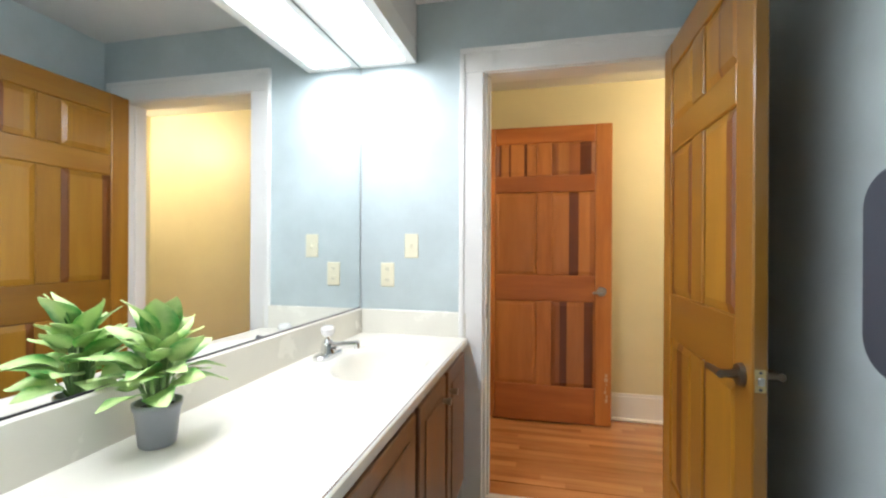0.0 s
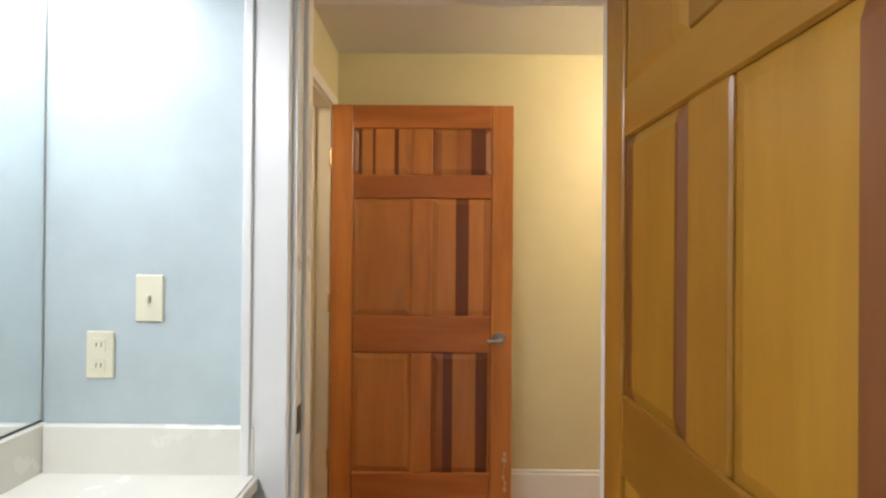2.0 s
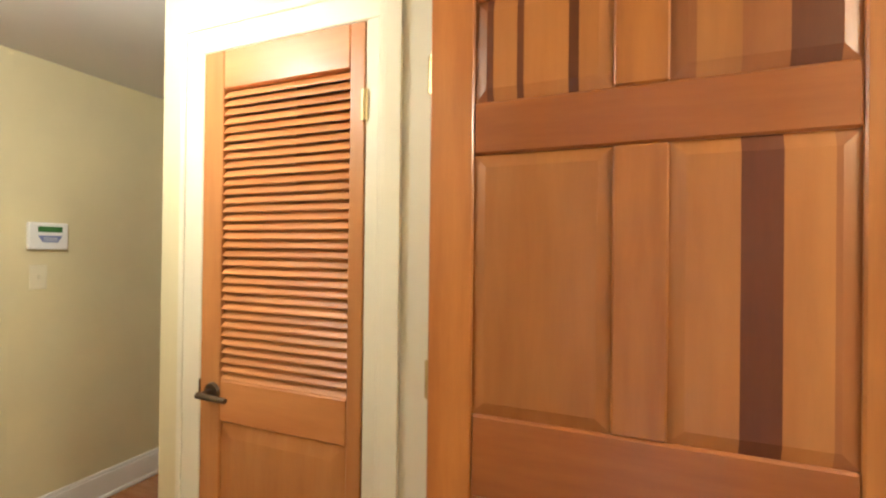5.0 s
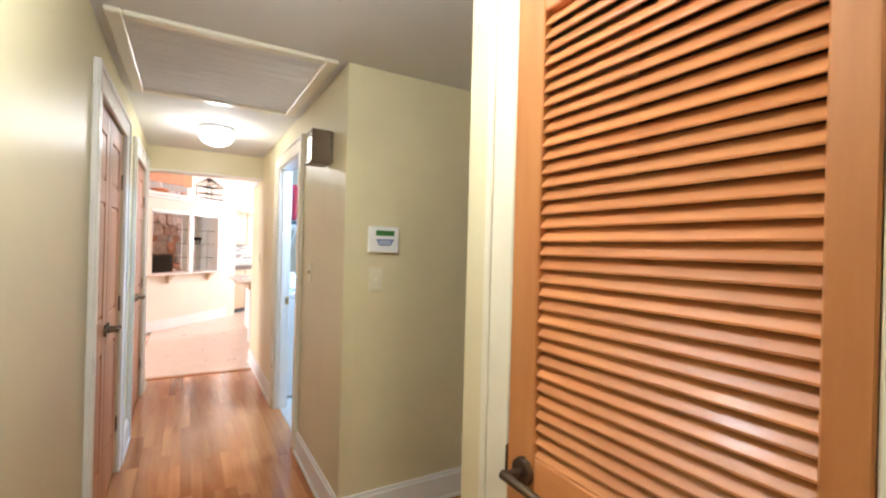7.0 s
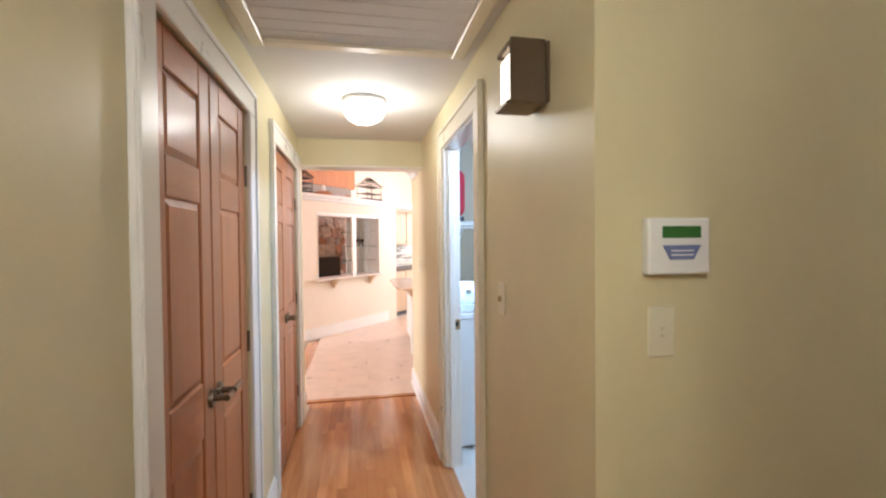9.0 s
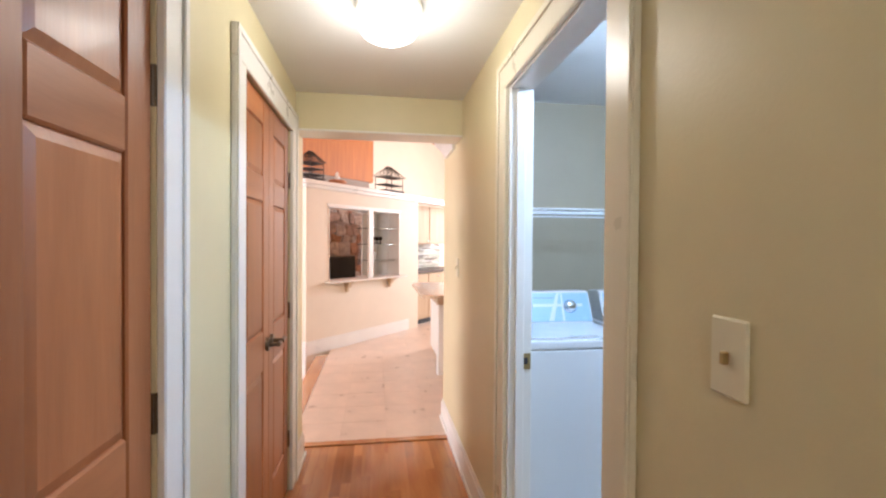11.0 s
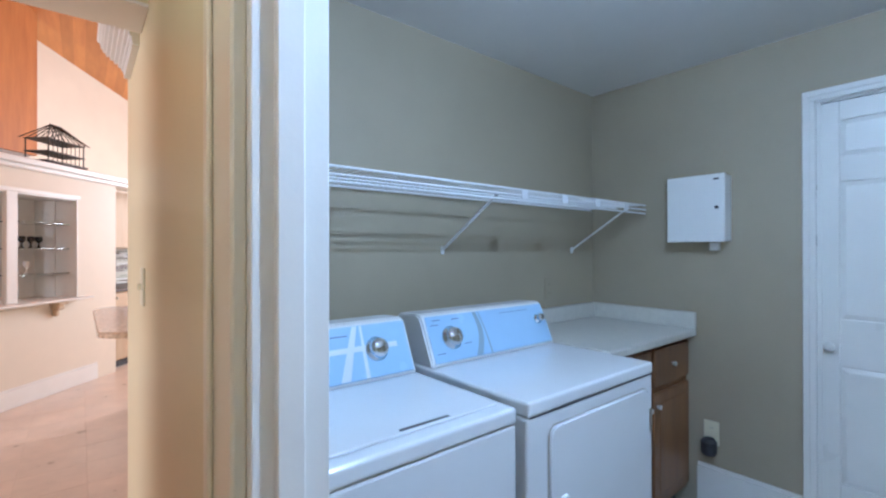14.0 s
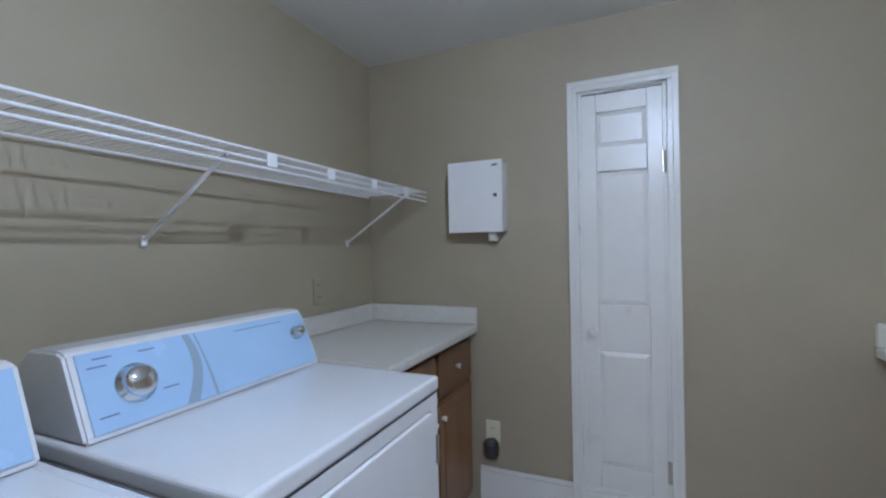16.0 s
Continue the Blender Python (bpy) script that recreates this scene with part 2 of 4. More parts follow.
def cyl(bm, a, b, r0, r1=None, n=16):
    """A cylinder or cone from a to b."""
    a, b = Vector(a), Vector(b)
    d = b - a
    m = Matrix.Translation((a + b) / 2) @ d.to_track_quat("Z", "Y").to_matrix().to_4x4()
    bmesh.ops.create_cone(bm, cap_ends=True, segments=n, radius1=r0, radius2=r0 if r1 is None else r1, depth=d.length, matrix=m)
    return bm


def lathe(bm, outline, n=28, m=Matrix.Identity(4)):
    """Turns an outline of (radius, height) round the z axis."""
    rings = []
    for r, z in outline:
        rings.append([bm.verts.new(m @ Vector((r * math.cos(2 * math.pi * i / n), r * math.sin(2 * math.pi * i / n), z))) for i in range(n)])
    for p, q in zip(rings, rings[1:]):
        for i in range(n):
            bm.faces.new((p[i], p[(i + 1) % n], q[(i + 1) % n], q[i]))
    return bm


def slab(bm, y0, y1, z0, z1, x0, x1, r, n=6):
    """A plate across x whose outline in y and z has round corners."""
    pts = []
    for cy, cz, a0 in ((y1 - r, z1 - r, 0), (y0 + r, z1 - r, 90), (y0 + r, z0 + r, 180), (y1 - r, z0 + r, 270)):
        for i in range(n + 1):
            a = radians(a0 + 90 * i / n)
            pts.append((cy + r * math.cos(a), cz + r * math.sin(a)))
    e = min(0.006, abs(x1 - x0) / 3)
    my, mz = (y0 + y1) / 2, (z0 + z1) / 2
    ky, kz = 1 - 2 * e / (y1 - y0), 1 - 2 * e / (z1 - z0)
    rings = []
    for x, inner in ((x0, 0), (x1 + (e if x1 < x0 else -e), 0), (x1, 1)):
        rings.append([bm.verts.new((x, my + (y - my) * (ky if inner else 1), mz + (z - mz) * (kz if inner else 1))) for y, z in pts])
    m = len(pts)
    for p, q in zip(rings, rings[1:]):
        for i in range(m):
            bm.faces.new((p[i], p[(i + 1) % m], q[(i + 1) % m], q[i]))
    bm.faces.new(rings[0]), bm.faces.new(rings[-1])
    return bm


def box(*a, **k):
    return bx(bmesh.new(), *a, **k)


def to_mesh(name, bm, material, smooth=False):
    me = bpy.data.meshes.new(name)
    bmesh.ops.recalc_face_normals(bm, faces=bm.faces)
    bm.to_mesh(me)
    bm.free()
    me.materials.append(material)
    if smooth:
        for p in me.polygons:
            p.use_smooth = True
    return me


def part(name, bm, material, parent, label="", smooth=False, m=None):
    """One mesh under a thing or under a part."""
    ob = new(name, to_mesh(name, bm, material, smooth))
    ob.parent = parent
    if m is not None:
        ob.matrix_basis = m
    if label:
        tagged(ob, label)
    return ob


def piece(name, mesh, parent, m):
    ob = new(name, mesh)
    ob.parent, ob.matrix_basis = parent, m
    return ob


def thing(name, m, label, category, group=""):
    ob = new(name)
    ob.empty_display_size = 0.1
    ob.matrix_basis = m
    return tagged(ob, label, category, group)


def setting(name, bm, material, label="", category=""):
    return tagged(new(name, to_mesh(name, bm, material)), label or name.replace("_", " "), category or "structure", kind="structure")


def wall_x(name, y0, y1, x0, x1, z1, material, openings=(), z0=0.0, label=""):
    """A wall along x with openings (xa, xb, za, zb)."""
    bm = bmesh.new()
    at = x0
    for xa, xb, za, zb in sorted(openings):
        bx(bm, at, xa, y0, y1, z0, z1)
        if za > z0:
            bx(bm, xa, xb, y0, y1, z0, za)
        bx(bm, xa, xb, y0, y1, zb, z1)
        at = xb
    bx(bm, at, x1, y0, y1, z0, z1)
    return setting(name, bm, material, label, "wall")


def wall_y(name, x0, x1, y0, y1, z1, material, openings=(), z0=0.0, label=""):
    bm = bmesh.new()
    at = y0
    for ya, yb, za, zb in sorted(openings):
        bx(bm, x0, x1, at, ya, z0, z1)
        bx(bm, x0, x1, ya, yb, zb, z1)
        at = yb
    bx(bm, x0, x1, at, y1, z0, z1)
    return setting(name, bm, material, label, "wall")


def casing_x(name, y, side, xa, xb, top, material, width=0.115, deep=0.02, right=True, left=True, label="white painted door casing"):
    """Door casing on a wall along x; side: the way that it stands proud."""
    bm = bmesh.new()
    ya, yb = sorted((y, y + side * deep))
    yc, yd = sorted((y + side * deep, y + side * (deep + 0.008)))
    if left:
        bx(bm, xa - width, xa, ya, yb, 0, top, 0.004)
        bx(bm, xa - width, xa - width + 0.025, yc, yd, 0, top + width - 0.025, 0.003)
    if right:
        bx(bm, xb, xb + width, ya, yb, 0, top, 0.004)
        bx(bm, xb + width - 0.025, xb + width, yc, yd, 0, top + width - 0.025, 0.003)
    bx(bm, xa - (width if left else 0), xb + (width if right else 0), ya, yb, top, top + width, 0.004)
    bx(bm, xa - (width if left else 0), xb + (width if right else 0), yc, yd, top + width - 0.025, top + width, 0.003)
    return setting(name, bm, material, label, "trim")


def casing_y(name, x, side, ya, yb, top, material, width=0.1, deep=0.02, label="cream painted door casing"):
    bm = bmesh.new()
    a, b = sorted((x, x + side * deep))
    bx(bm, a, b, ya - width, ya, 0, top, 0.004)
    bx(bm, a, b, yb, yb + width, 0, top, 0.004)
    bx(bm, a, b, ya - width, yb + width, top, top + width, 0.004)
    return setting(name, bm, material, label, "trim")


def skirting(name, x0, y0, x1, y1, h=0.15, deep=0.016, z=0.0, material=None):
    """A baseboard along a line; it stands proud to the line's left."""
    d = Vector((x1 - x0, y1 - y0))
    bm = bmesh.new()
    bx(bm, 0, d.length, 0, deep, z, z + h - 0.02, 0.002)
    bx(bm, 0, d.length, 0, deep * 0.6, z + h - 0.02, z + h, 0.003)
    bx(bm, 0, d.length, deep, deep + 0.012, z, z + 0.02, 0.003)
    bm.transform(Matrix.Translation((x0, y0, 0)) @ Matrix.Rotation(math.atan2(d.y, d.x), 4, "Z"))
    return setting(name, bm, material or M_TRIM, "white painted wooden baseboard", "baseboard")


# ---- setting: walls ----
H = 2.62
wall_x("wall_bath_north", 2.125, 2.185, -1.06, 0.75, H, M_BLUE, [(-0.345, 0.50, 0, 2.045)], label="blue grey painted wall")
wall_y("wall_bath_west", -1.06, -0.98, -1.7, 2.125, H, M_BLUE, label="blue grey painted wall behind mirror")
wall_y("wall_bath_east", 0.66, 0.75, -1.7, 2.125, H, M_BLUE, label="blue grey painted wall")
wall_x("wall_bath_south", -1.78, -1.7, -1.06, 0.75, H, M_BLUE, label="blue grey painted wall")
wall_x("wall_vestibule_south", 2.185, 2.245, -0.66, 1.7, H, M_YELLOW, [(-0.345, 0.50, 0, 2.045)], label="cream yellow painted wall")
wall_x("wall_vestibule_north", 3.335, 3.43, -0.6, 1.7, H, M_YELLOW, label="cream yellow painted wall")
wall_y("wall_vestibule_east", 1.6, 1.7, 2.245, 3.335, H, M_YELLOW, label="cream yellow painted wall")
wall_y("wall_vestibule_west", -0.66, -0.525, 2.245, 3.335, H, M_YELLOW, [(2.30, 3.205, 0, 2.055)], label="cream yellow painted wall")
wall_x("wall_closet", 3.335, 3.43, -1.65, -0.6, H, M_YELLOW, [(-1.425, -0.785, 0, 2.045)], label="cream yellow painted wall")
wall_y("wall_recess_east", -1.65, -1.57, 3.43, 4.22, H, M_YELLOW, label="cream yellow painted wall")
wall_x("wall_recess_north", 4.22, 4.30, -2.85, -1.57, H, M_YELLOW, [(-2.585, -1.78, 0, 2.035)], label="cream yellow painted wall")
wall_y("wall_thermostat", -2.79, -2.73, 3.38, 4.22, H, M_YELLOW, label="cream yellow painted wall")
wall_x("wall_hall_north", 3.32, 3.38, -6.3, -2.73, H, M_YELLOW, [(-4.55, -3.75, 0, 2.03)], label="cream yellow painted wall")
wall_x("wall_laundry_south", 3.38, 3.415, -6.3, -2.79, H, M_BEIGE, [(-4.55, -3.75, 0, 2.03)], label="beige painted wall")
wall_x("wall_hall_south", 2.21, 2.31, -5.80, -0.66, H, M_YELLOW, [(-3.86, -2.95, 0, 2.02), (-5.37, -4.47, 0, 2.02)], label="cream yellow painted wall")
wall_y("wall_laundry_west", -5.65, -5.55, 3.415, 5.65, H, M_BEIGE, label="beige painted wall")
wall_x("wall_laundry_north", 5.65, 5.75, -5.65, -2.77, H, M_BEIGE, [(-4.455, -4.105, 0, 1.99)], label="beige painted wall")
wall_y("wall_laundry_east", -2.85, -2.79, 3.415, 5.65, H, M_BEIGE, label="beige painted wall")
wall_y("wall_header", -5.74, -5.56, 2.31, 3.32, H, M_YELLOW, z0=2.07, label="cream yellow painted header over hall end")
# closets behind the hall doors
for x0, x1 in ((-3.95, -2.86), (-5.46, -4.38)):
    bm = bmesh.new()
    bx(bm, x0, x1, 1.62, 1.68, 0, H)
    bx(bm, x0 - 0.06, x0, 1.62, 2.21, 0, H)
    bx(bm, x1, x1 + 0.06, 1.62, 2.21, 0, H)
    setting("wall_hall_closet", bm, M_YELLOW, "plain closet walls", "wall")
# closet backs: near black colour stands in for the unlit interior
bm = bmesh.new()
bx(bm, -1.65, -0.6, 3.95, 4.0, 0, H)
bx(bm, -0.65, -0.6, 3.43, 3.95, 0, H)
bx(bm, -2.85, -1.57, 4.70, 4.75, 0, H)
setting("wall_closet_back", bm, M_DARK, "closet back wall with unlit darkness in its colour", "wall")

# ---- setting: ceilings and floors ----
setting("ceiling_bath", box(-1.06, 0.75, -1.78, 2.185, 2.40, 2.5), M_CEIL, "white painted ceiling", "ceiling")
setting("ceiling_vestibule", box(-0.60, 1.7, 2.215, 3.38, 2.375, 2.5), M_CEIL, "white painted ceiling", "ceiling")
bm = bmesh.new()
bx(bm, -5.6, -0.63, 2.26, 3.345, 2.29, 2.5)
bx(bm, -2.79, -1.58, 3.345, 4.26, 2.29, 2.5)
bx(bm, -1.65, -0.6, 3.40, 4.0, 2.29, 2.5)
setting("ceiling_hall", bm, M_CEIL, "white painted hall ceiling", "ceiling")
setting("ceiling_laundry", box(-5.6, -2.8, 3.41, 5.7, 2.305, 2.5), M_CEIL, "white painted ceiling", "ceiling")
setting("floor_base", box(-16.0, 1.8, -2.3, 8.0, -0.6, -0.30), M_GROUT, "plain concrete slab", "floor")
setting("floor_bath", box(-1.06, 0.75, -1.78, 2.185, -0.30, 0.0), M_VINYL, "pale vinyl floor", "floor")
setting("floor_laundry", box(-5.65, -2.77, 3.36, 5.75, -0.30, 0.0), M_VINYL, "pale vinyl laundry floor", "floor")
FLOOR_HALL = setting("floor_hall", box(-5.92, 1.7, 2.185, 3.36, -0.30, -0.004), M_PLANK, "honey oak strip floor", "floor")
setting("floor_recess", box(-2.85, -0.6, 3.36, 4.75, -0.30, -0.003), M_PLANK, "honey oak strip floor", "floor")
FLOOR_KITCHEN = setting("floor_kitchen", box(-15.9, -5.92, 2.20, 7.6, -0.30, -0.0016), M_GROUT, "peach ceramic tile floor", "floor")
setting("floor_nosing", box(-8.4, -5.9, 2.05, 2.20, -0.279, 0.004, bevel=0.008), M_PLANK, "oak step nosing beside tile floor", "trim")
setting("floor_threshold", box(-5.95, -5.89, 2.2, 3.32, -0.003, 0.010, bevel=0.004), M_PLANK, "oak threshold strip", "trim")
setting("floor_living", box(-15.9, -5.8, -2.1, 2.05, -0.30, -0.28), M_PLANK, "honey oak sunken floor", "floor")

# ---- setting: trim ----
casing_x("trim_bath_door", 2.125, -1, -0.345, 0.50, 2.035, M_TRIM)
casing_x("trim_bath_door_outside", 2.245, 1, -0.345, 0.50, 2.035, M_TRIM, left=False)


def jamb_x(name, y0, y1, xa, xb, top, material, stop):
    bm = bmesh.new()
    bx(bm, xa - 0.002, xa + 0.014, y0, y1, 0, top, 0.002)
    bx(bm, xb - 0.014, xb + 0.002, y0, y1, 0, top, 0.002)
    bx(bm, xa + 0.014, xb - 0.014, y0, y1, top - 0.014, top + 0.002, 0.002)
    bx(bm, xa + 0.014, xa + 0.026, stop, stop + 0.035, 0, top - 0.014, 0.002)
    bx(bm, xb - 0.026, xb - 0.014, stop, stop + 0.035, 0, top - 0.014, 0.002)
    return setting(name, bm, material, "painted wooden door jamb", "trim")


jamb_x("trim_bath_jamb", 2.123, 2.247, -0.345, 0.50, 2.045, M_TRIM, 2.165)
jamb_x("trim_laundry_jamb", 3.318, 3.417, -4.55, -3.75, 2.03, M_TRIM, 3.345)
casing_x("trim_laundry_door", 3.32, -1, -4.55, -3.75, 2.025, M_CREAM, width=0.11)
casing_x("trim_louvre_door", 3.335, -1, -1.425, -0.785, 2.04, M_CREAM, width=0.105)
casing_x("trim_recess_door", 4.22, -1, -2.585, -1.78, 2.03, M_TRIM, width=0.115)
casing_x("trim_hall_closet", 2.31, 1, -3.86, -2.95, 2.01, M_TRIM, width=0.11)
casing_x("trim_hall_closet_far", 2.31, 1, -5.37, -4.47, 2.01, M_TRIM, width=0.11)
casing_x("trim_laundry_closet", 5.65, -1, -4.455, -4.105, 1.985, M_TRIM, width=0.045, deep=0.03)
casing_y("trim_vestibule_doorway", -0.525, 1, 2.30, 3.205, 2.05, M_TRIM, width=0.055)
casing_y("trim_vestibule_doorway_hall", -0.66, -1, 2.34, 3.205, 2.05, M_CREAM, width=0.028)
bm = bmesh.new()
bx(bm, -0.662, -0.523, 3.191, 3.207, 0, 2.055, 0.002)
bx(bm, -0.662, -0.523, 2.298, 2.314, 0, 2.055, 0.002)
bx(bm, -0.662, -0.523, 2.314, 3.191, 2.041, 2.057, 0.002)
bx(bm, -0.645, -0.60, 3.179, 3.191, 0, 2.041, 0.002)
setting("trim_vestibule_jamb", bm, M_CREAM, "cream painted door jamb", "trim")
skirting("baseboard", 1.6, 3.335, -0.525, 3.335, 0.19)
skirting("baseboard", -2.73, 4.22, -2.73, 3.32)
skirting("baseboard", -2.73, 3.32, -3.64, 3.32)
skirting("baseboard", -4.66, 3.32, -6.3, 3.32)
skirting("baseboard", -2.84, 2.31, -0.66, 2.31)
skirting("baseboard", -4.36, 2.31, -3.97, 2.31)
skirting("baseboard", -5.80, 2.31, -5.48, 2.31)
skirting("baseboard", -4.06, 5.65, -4.50, 5.65, 0.25)
skirting("baseboard", -3.47, 5.65, -4.06, 5.65, 0.25)
skirting("baseboard", -4.50, 5.65, -4.94, 5.65, 0.25)


# ---- doors ----
def raised_panel(x0, x1, z0, z1, back=0.008, front=0.016, edge=0.035):
    """A panel whose middle stands proud on both sides."""
    bm = bmesh.new()
    for s in (-1, 1):
        o = [bm.verts.new((x, s * back, z)) for x, z in ((x0, z0), (x1, z0), (x1, z1), (x0, z1))]
        i = [bm.verts.new((x, s * front, z)) for x, z in ((x0 + edge, z0 + edge), (x1 - edge, z0 + edge), (x1 - edge, z1 - edge), (x0 + edge, z1 - edge))]
        bm.faces.new(i)
        for k in range(4):
            bm.faces.new((o[k], o[(k + 1) % 4], i[(k + 1) % 4], i[k]))
    return bm


def lever(door, x, z, side, way, material=None, y=0.0175, reach=0.105):
    """A lever handle on one face of a door; way: where the lever points."""
    material = material or M_BRONZE
    bm = bmesh.new()
    cyl(bm, (x, side * y, z), (x, side * (y + 0.012), z), 0.031, 0.028, 24)
    cyl(bm, (x, side * (y + 0.012), z), (x, side * (y + 0.055), z), 0.011, 0.010)
    cyl(bm, (x - way * 0.01, side * (y + 0.052), z), (x + way * reach, side * (y + 0.046), z - 0.006), 0.0105, 0.0085)
    return part("handle", bm, material, door, "dark metal lever handle", smooth=False)


def hinge(door, x, z, y, material):
    bm = bmesh.new()
    cyl(bm, (x, y, z - 0.045), (x, y, z + 0.045), 0.007, n=10)
    bx(bm, x - 0.010, x + 0.010, y - 0.002, y + 0.002, z - 0.044, z + 0.044)
    return part("hinge", bm, material, door, "brass butt hinge")


ROWS = ((0.245, 0.825), (1.005, 1.575), (1.69, 1.915))


def panel_door(name, m, w, h, columns, label, mats, thick=0.035, stile=0.105, rows=ROWS, category="door", group="", mull=0.05, boards=None, tones=None):
    """A frame and panel door; local x runs from the hinge edge, z up, y through it."""
    d = thing(name, m, label, category, group)
    mz, mx, mp = mats
    t = thick / 2
    k = h / 2.03
    for x0, x1 in ((0, stile), (w - stile, w)):
        part("stile", box(x0, x1, -t, t, 0, h, bevel=0.004), mz, d)
    zs = [0.0] + [z * k for r in rows for z in r] + [h]
    for z0, z1 in zip(zs[0::2], zs[1::2]):
        part("rail", box(stile + 0.001, w - stile - 0.001, -t + 0.0006, t - 0.0006, z0, z1, bevel=0.005), mx, d)
    spans = [(stile, w - stile)]
    if columns == 2:
        c = w / 2
        spans = [(stile, c - mull), (c + mull, w - stile)]
        for z0, z1 in rows:
            part("mullion", box(c - mull, c + mull, -t + 0.0012, t - 0.0012, z0 * k + 0.0005, z1 * k - 0.0005, bevel=0.004), mz, d)
    for r, (z0, z1) in enumerate(rows):
        for k2, (x0, x1) in enumerate(spans):
            if boards and (r, k2) in boards:
                start = 0.0
                holder = None
                for stop, tone in boards[(r, k2)]:
                    bm = raised_panel(x0, x1, z0 * k, z1 * k, edge=0.028)
                    for at_x, way in ((x0 + (x1 - x0) * start, -1), (x0 + (x1 - x0) * stop, 1)):
                        if x0 + 0.0001 < at_x < x1 - 0.0001:
                            bmesh.ops.bisect_plane(bm, geom=bm.verts[:] + bm.edges[:] + bm.faces[:], plane_co=(at_x, 0, 0), plane_no=(way, 0, 0), clear_outer=True)
                    ob = part("board" if holder else "panel", bm, tones[tone], holder or d)
                    holder = holder or ob
                    start = stop
                continue
            face = mp if columns == 1 or k2 == 1 or z0 > 1.6 else mz
            part("panel", raised_panel(x0, x1, z0 * k, z1 * k, edge=0.022 if columns == 1 else 0.028), face, d)
    return d


CLOSET_WOOD = [wood("closet_" + n, (0.44, 0.17, 0.062), (0.31, 0.105, 0.034), g, rough=0.42, coat=0.12) for n, g in (("stile", "Z"), ("rail", "X"), ("panel", "Z"))]
RED_WOOD, GOLD_WOOD = (M_DOOR, M_DOOR_X, M_RED_LIGHT), (M_GOLD, M_GOLD_X, M_GOLD_LIGHT)
RED_BOARDS = {(2, 0): ((0.10, 1), (0.15, 2), (0.33, 0), (0.38, 2), (0.70, 0), (0.77, 2), (1, 0)), (2, 1): ((0.15, 1), (0.40, 0), (0.65, 1), (0.90, 2), (1, 1)),
              (1, 1): ((0.40, 0), (0.62, 2), (0.87, 0), (1, 1)), (0, 1): ((0.20, 1), (0.36, 2), (0.75, 0), (0.95, 2), (1, 1)),
              (1, 0): ((1, 0),), (0, 0): ((1, 0),)}
GOLD_BOARDS = {(1, 1): ((0.74, 0), (0.95, 2), (1, 0)), (1, 0): ((0.20, 2), (0.85, 0), (1, 2)), (0, 0): ((0.35, 0), (0.60, 2), (1, 0)),
               (0, 1): ((0.15, 2), (1, 0)), (2, 0): ((0.25, 0), (0.80, 1), (1, 0)), (2, 1): ((0.20, 0), (0.50, 1), (0.56, 2), (1, 1))}
hd = panel_door("hall_door", pose(-0.508, 3.165, 0.012), 0.885, 2.03, 2, "open reddish pine six panel door with scuffed corner", RED_WOOD,
                boards=RED_BOARDS, tones=(M_RED_LIGHT, M_RED_MID, M_RED_DARK))
lever(hd, 0.82, 0.90, -1, -1, M_NICKEL, reach=0.06)
bm = bmesh.new()
for k in range(7):
    z = 0.16 + k * 0.028
    bx(bm, 0.845 + 0.006 * math.sin(k * 2.1), 0.855 + 0.007 * math.sin(k * 1.3 + 1), -0.0182, -0.0176, z, z + 0.022)
part("scuff", bm, M_MAPLE, hd, "pale scuffed bare wood")
for z in (0.30, 1.06, 1.78):
    hinge(hd, -0.008, z, 0.012, M_BRASS)
bd = panel_door("bathroom_door", pose(0.4585, 2.095, 0.012, 0, 0, -90), 0.842, 2.03, 2, "open golden pine six panel bathroom door", GOLD_WOOD, mull=0.056,
                boards=GOLD_BOARDS, tones=(M_GOLD_LIGHT, M_GOLD_MID, M_GOLD_DARK))
lever(bd, 0.782, 0.86, -1, -1, M_BRONZE)
lever(bd, 0.782, 0.86, 1, -1, M_BRONZE)
lp = part("latch_plate", box(0.8405, 0.8435, -0.0125, 0.0125, 0.832, 0.888, bevel=0.001), M_BRASS, bd, "worn brass latch plate")
part("latch_bolt", box(0.8436, 0.852, -0.007, 0.007, 0.85, 0.87, bevel=0.003), M_NICKEL, lp)
for z in (0.839, 0.881):
    part("screw", cyl(bmesh.new(), (0.8434, 0, z), (0.8442, 0, z), 0.004, n=10), M_DARK, lp)
panel_door("recess_door", pose(-2.583, 4.238, 0.008), 0.80, 2.02, 2, "closed dark mahogany stained panel door", (M_MAHOG, M_MAHOG, M_MAHOG))
rd = bpy.data.objects["recess_door"]
lever(rd, 0.06, 0.895, -1, 1, M_BRONZE, reach=0.07)
bm = cyl(bmesh.new(), (0.06, -0.0175, 1.035), (0.06, -0.035, 1.035), 0.028, 0.025, 20)
part("deadbolt", bm, M_BRONZE, rd, "dark round deadbolt")
for x0 in (-2.95, -4.47):
    for s in (0, 1):
        x = x0 - 0.004 if s == 0 else x0 - 0.906 + (0.0 if x0 > -4 else 0.01)
        m = pose(x, 2.285, 0.012, 0, 0, 180) if s == 0 else pose(x, 2.285, 0.012)
        dd = panel_door("closet_door", m, 0.446, 2.0, 1, "closed reddish pine three panel closet door leaf", CLOSET_WOOD, stile=0.095, group="hall closet doors")
        lever(dd, 0.41, 0.92, -1 if s == 0 else 1, 1 if s == 0 else -1, M_BRONZE)
        for z in (0.28, 1.0, 1.72):
            hinge(dd, -0.006, z, (-0.02 if s == 0 else 0.02), M_BRONZE)

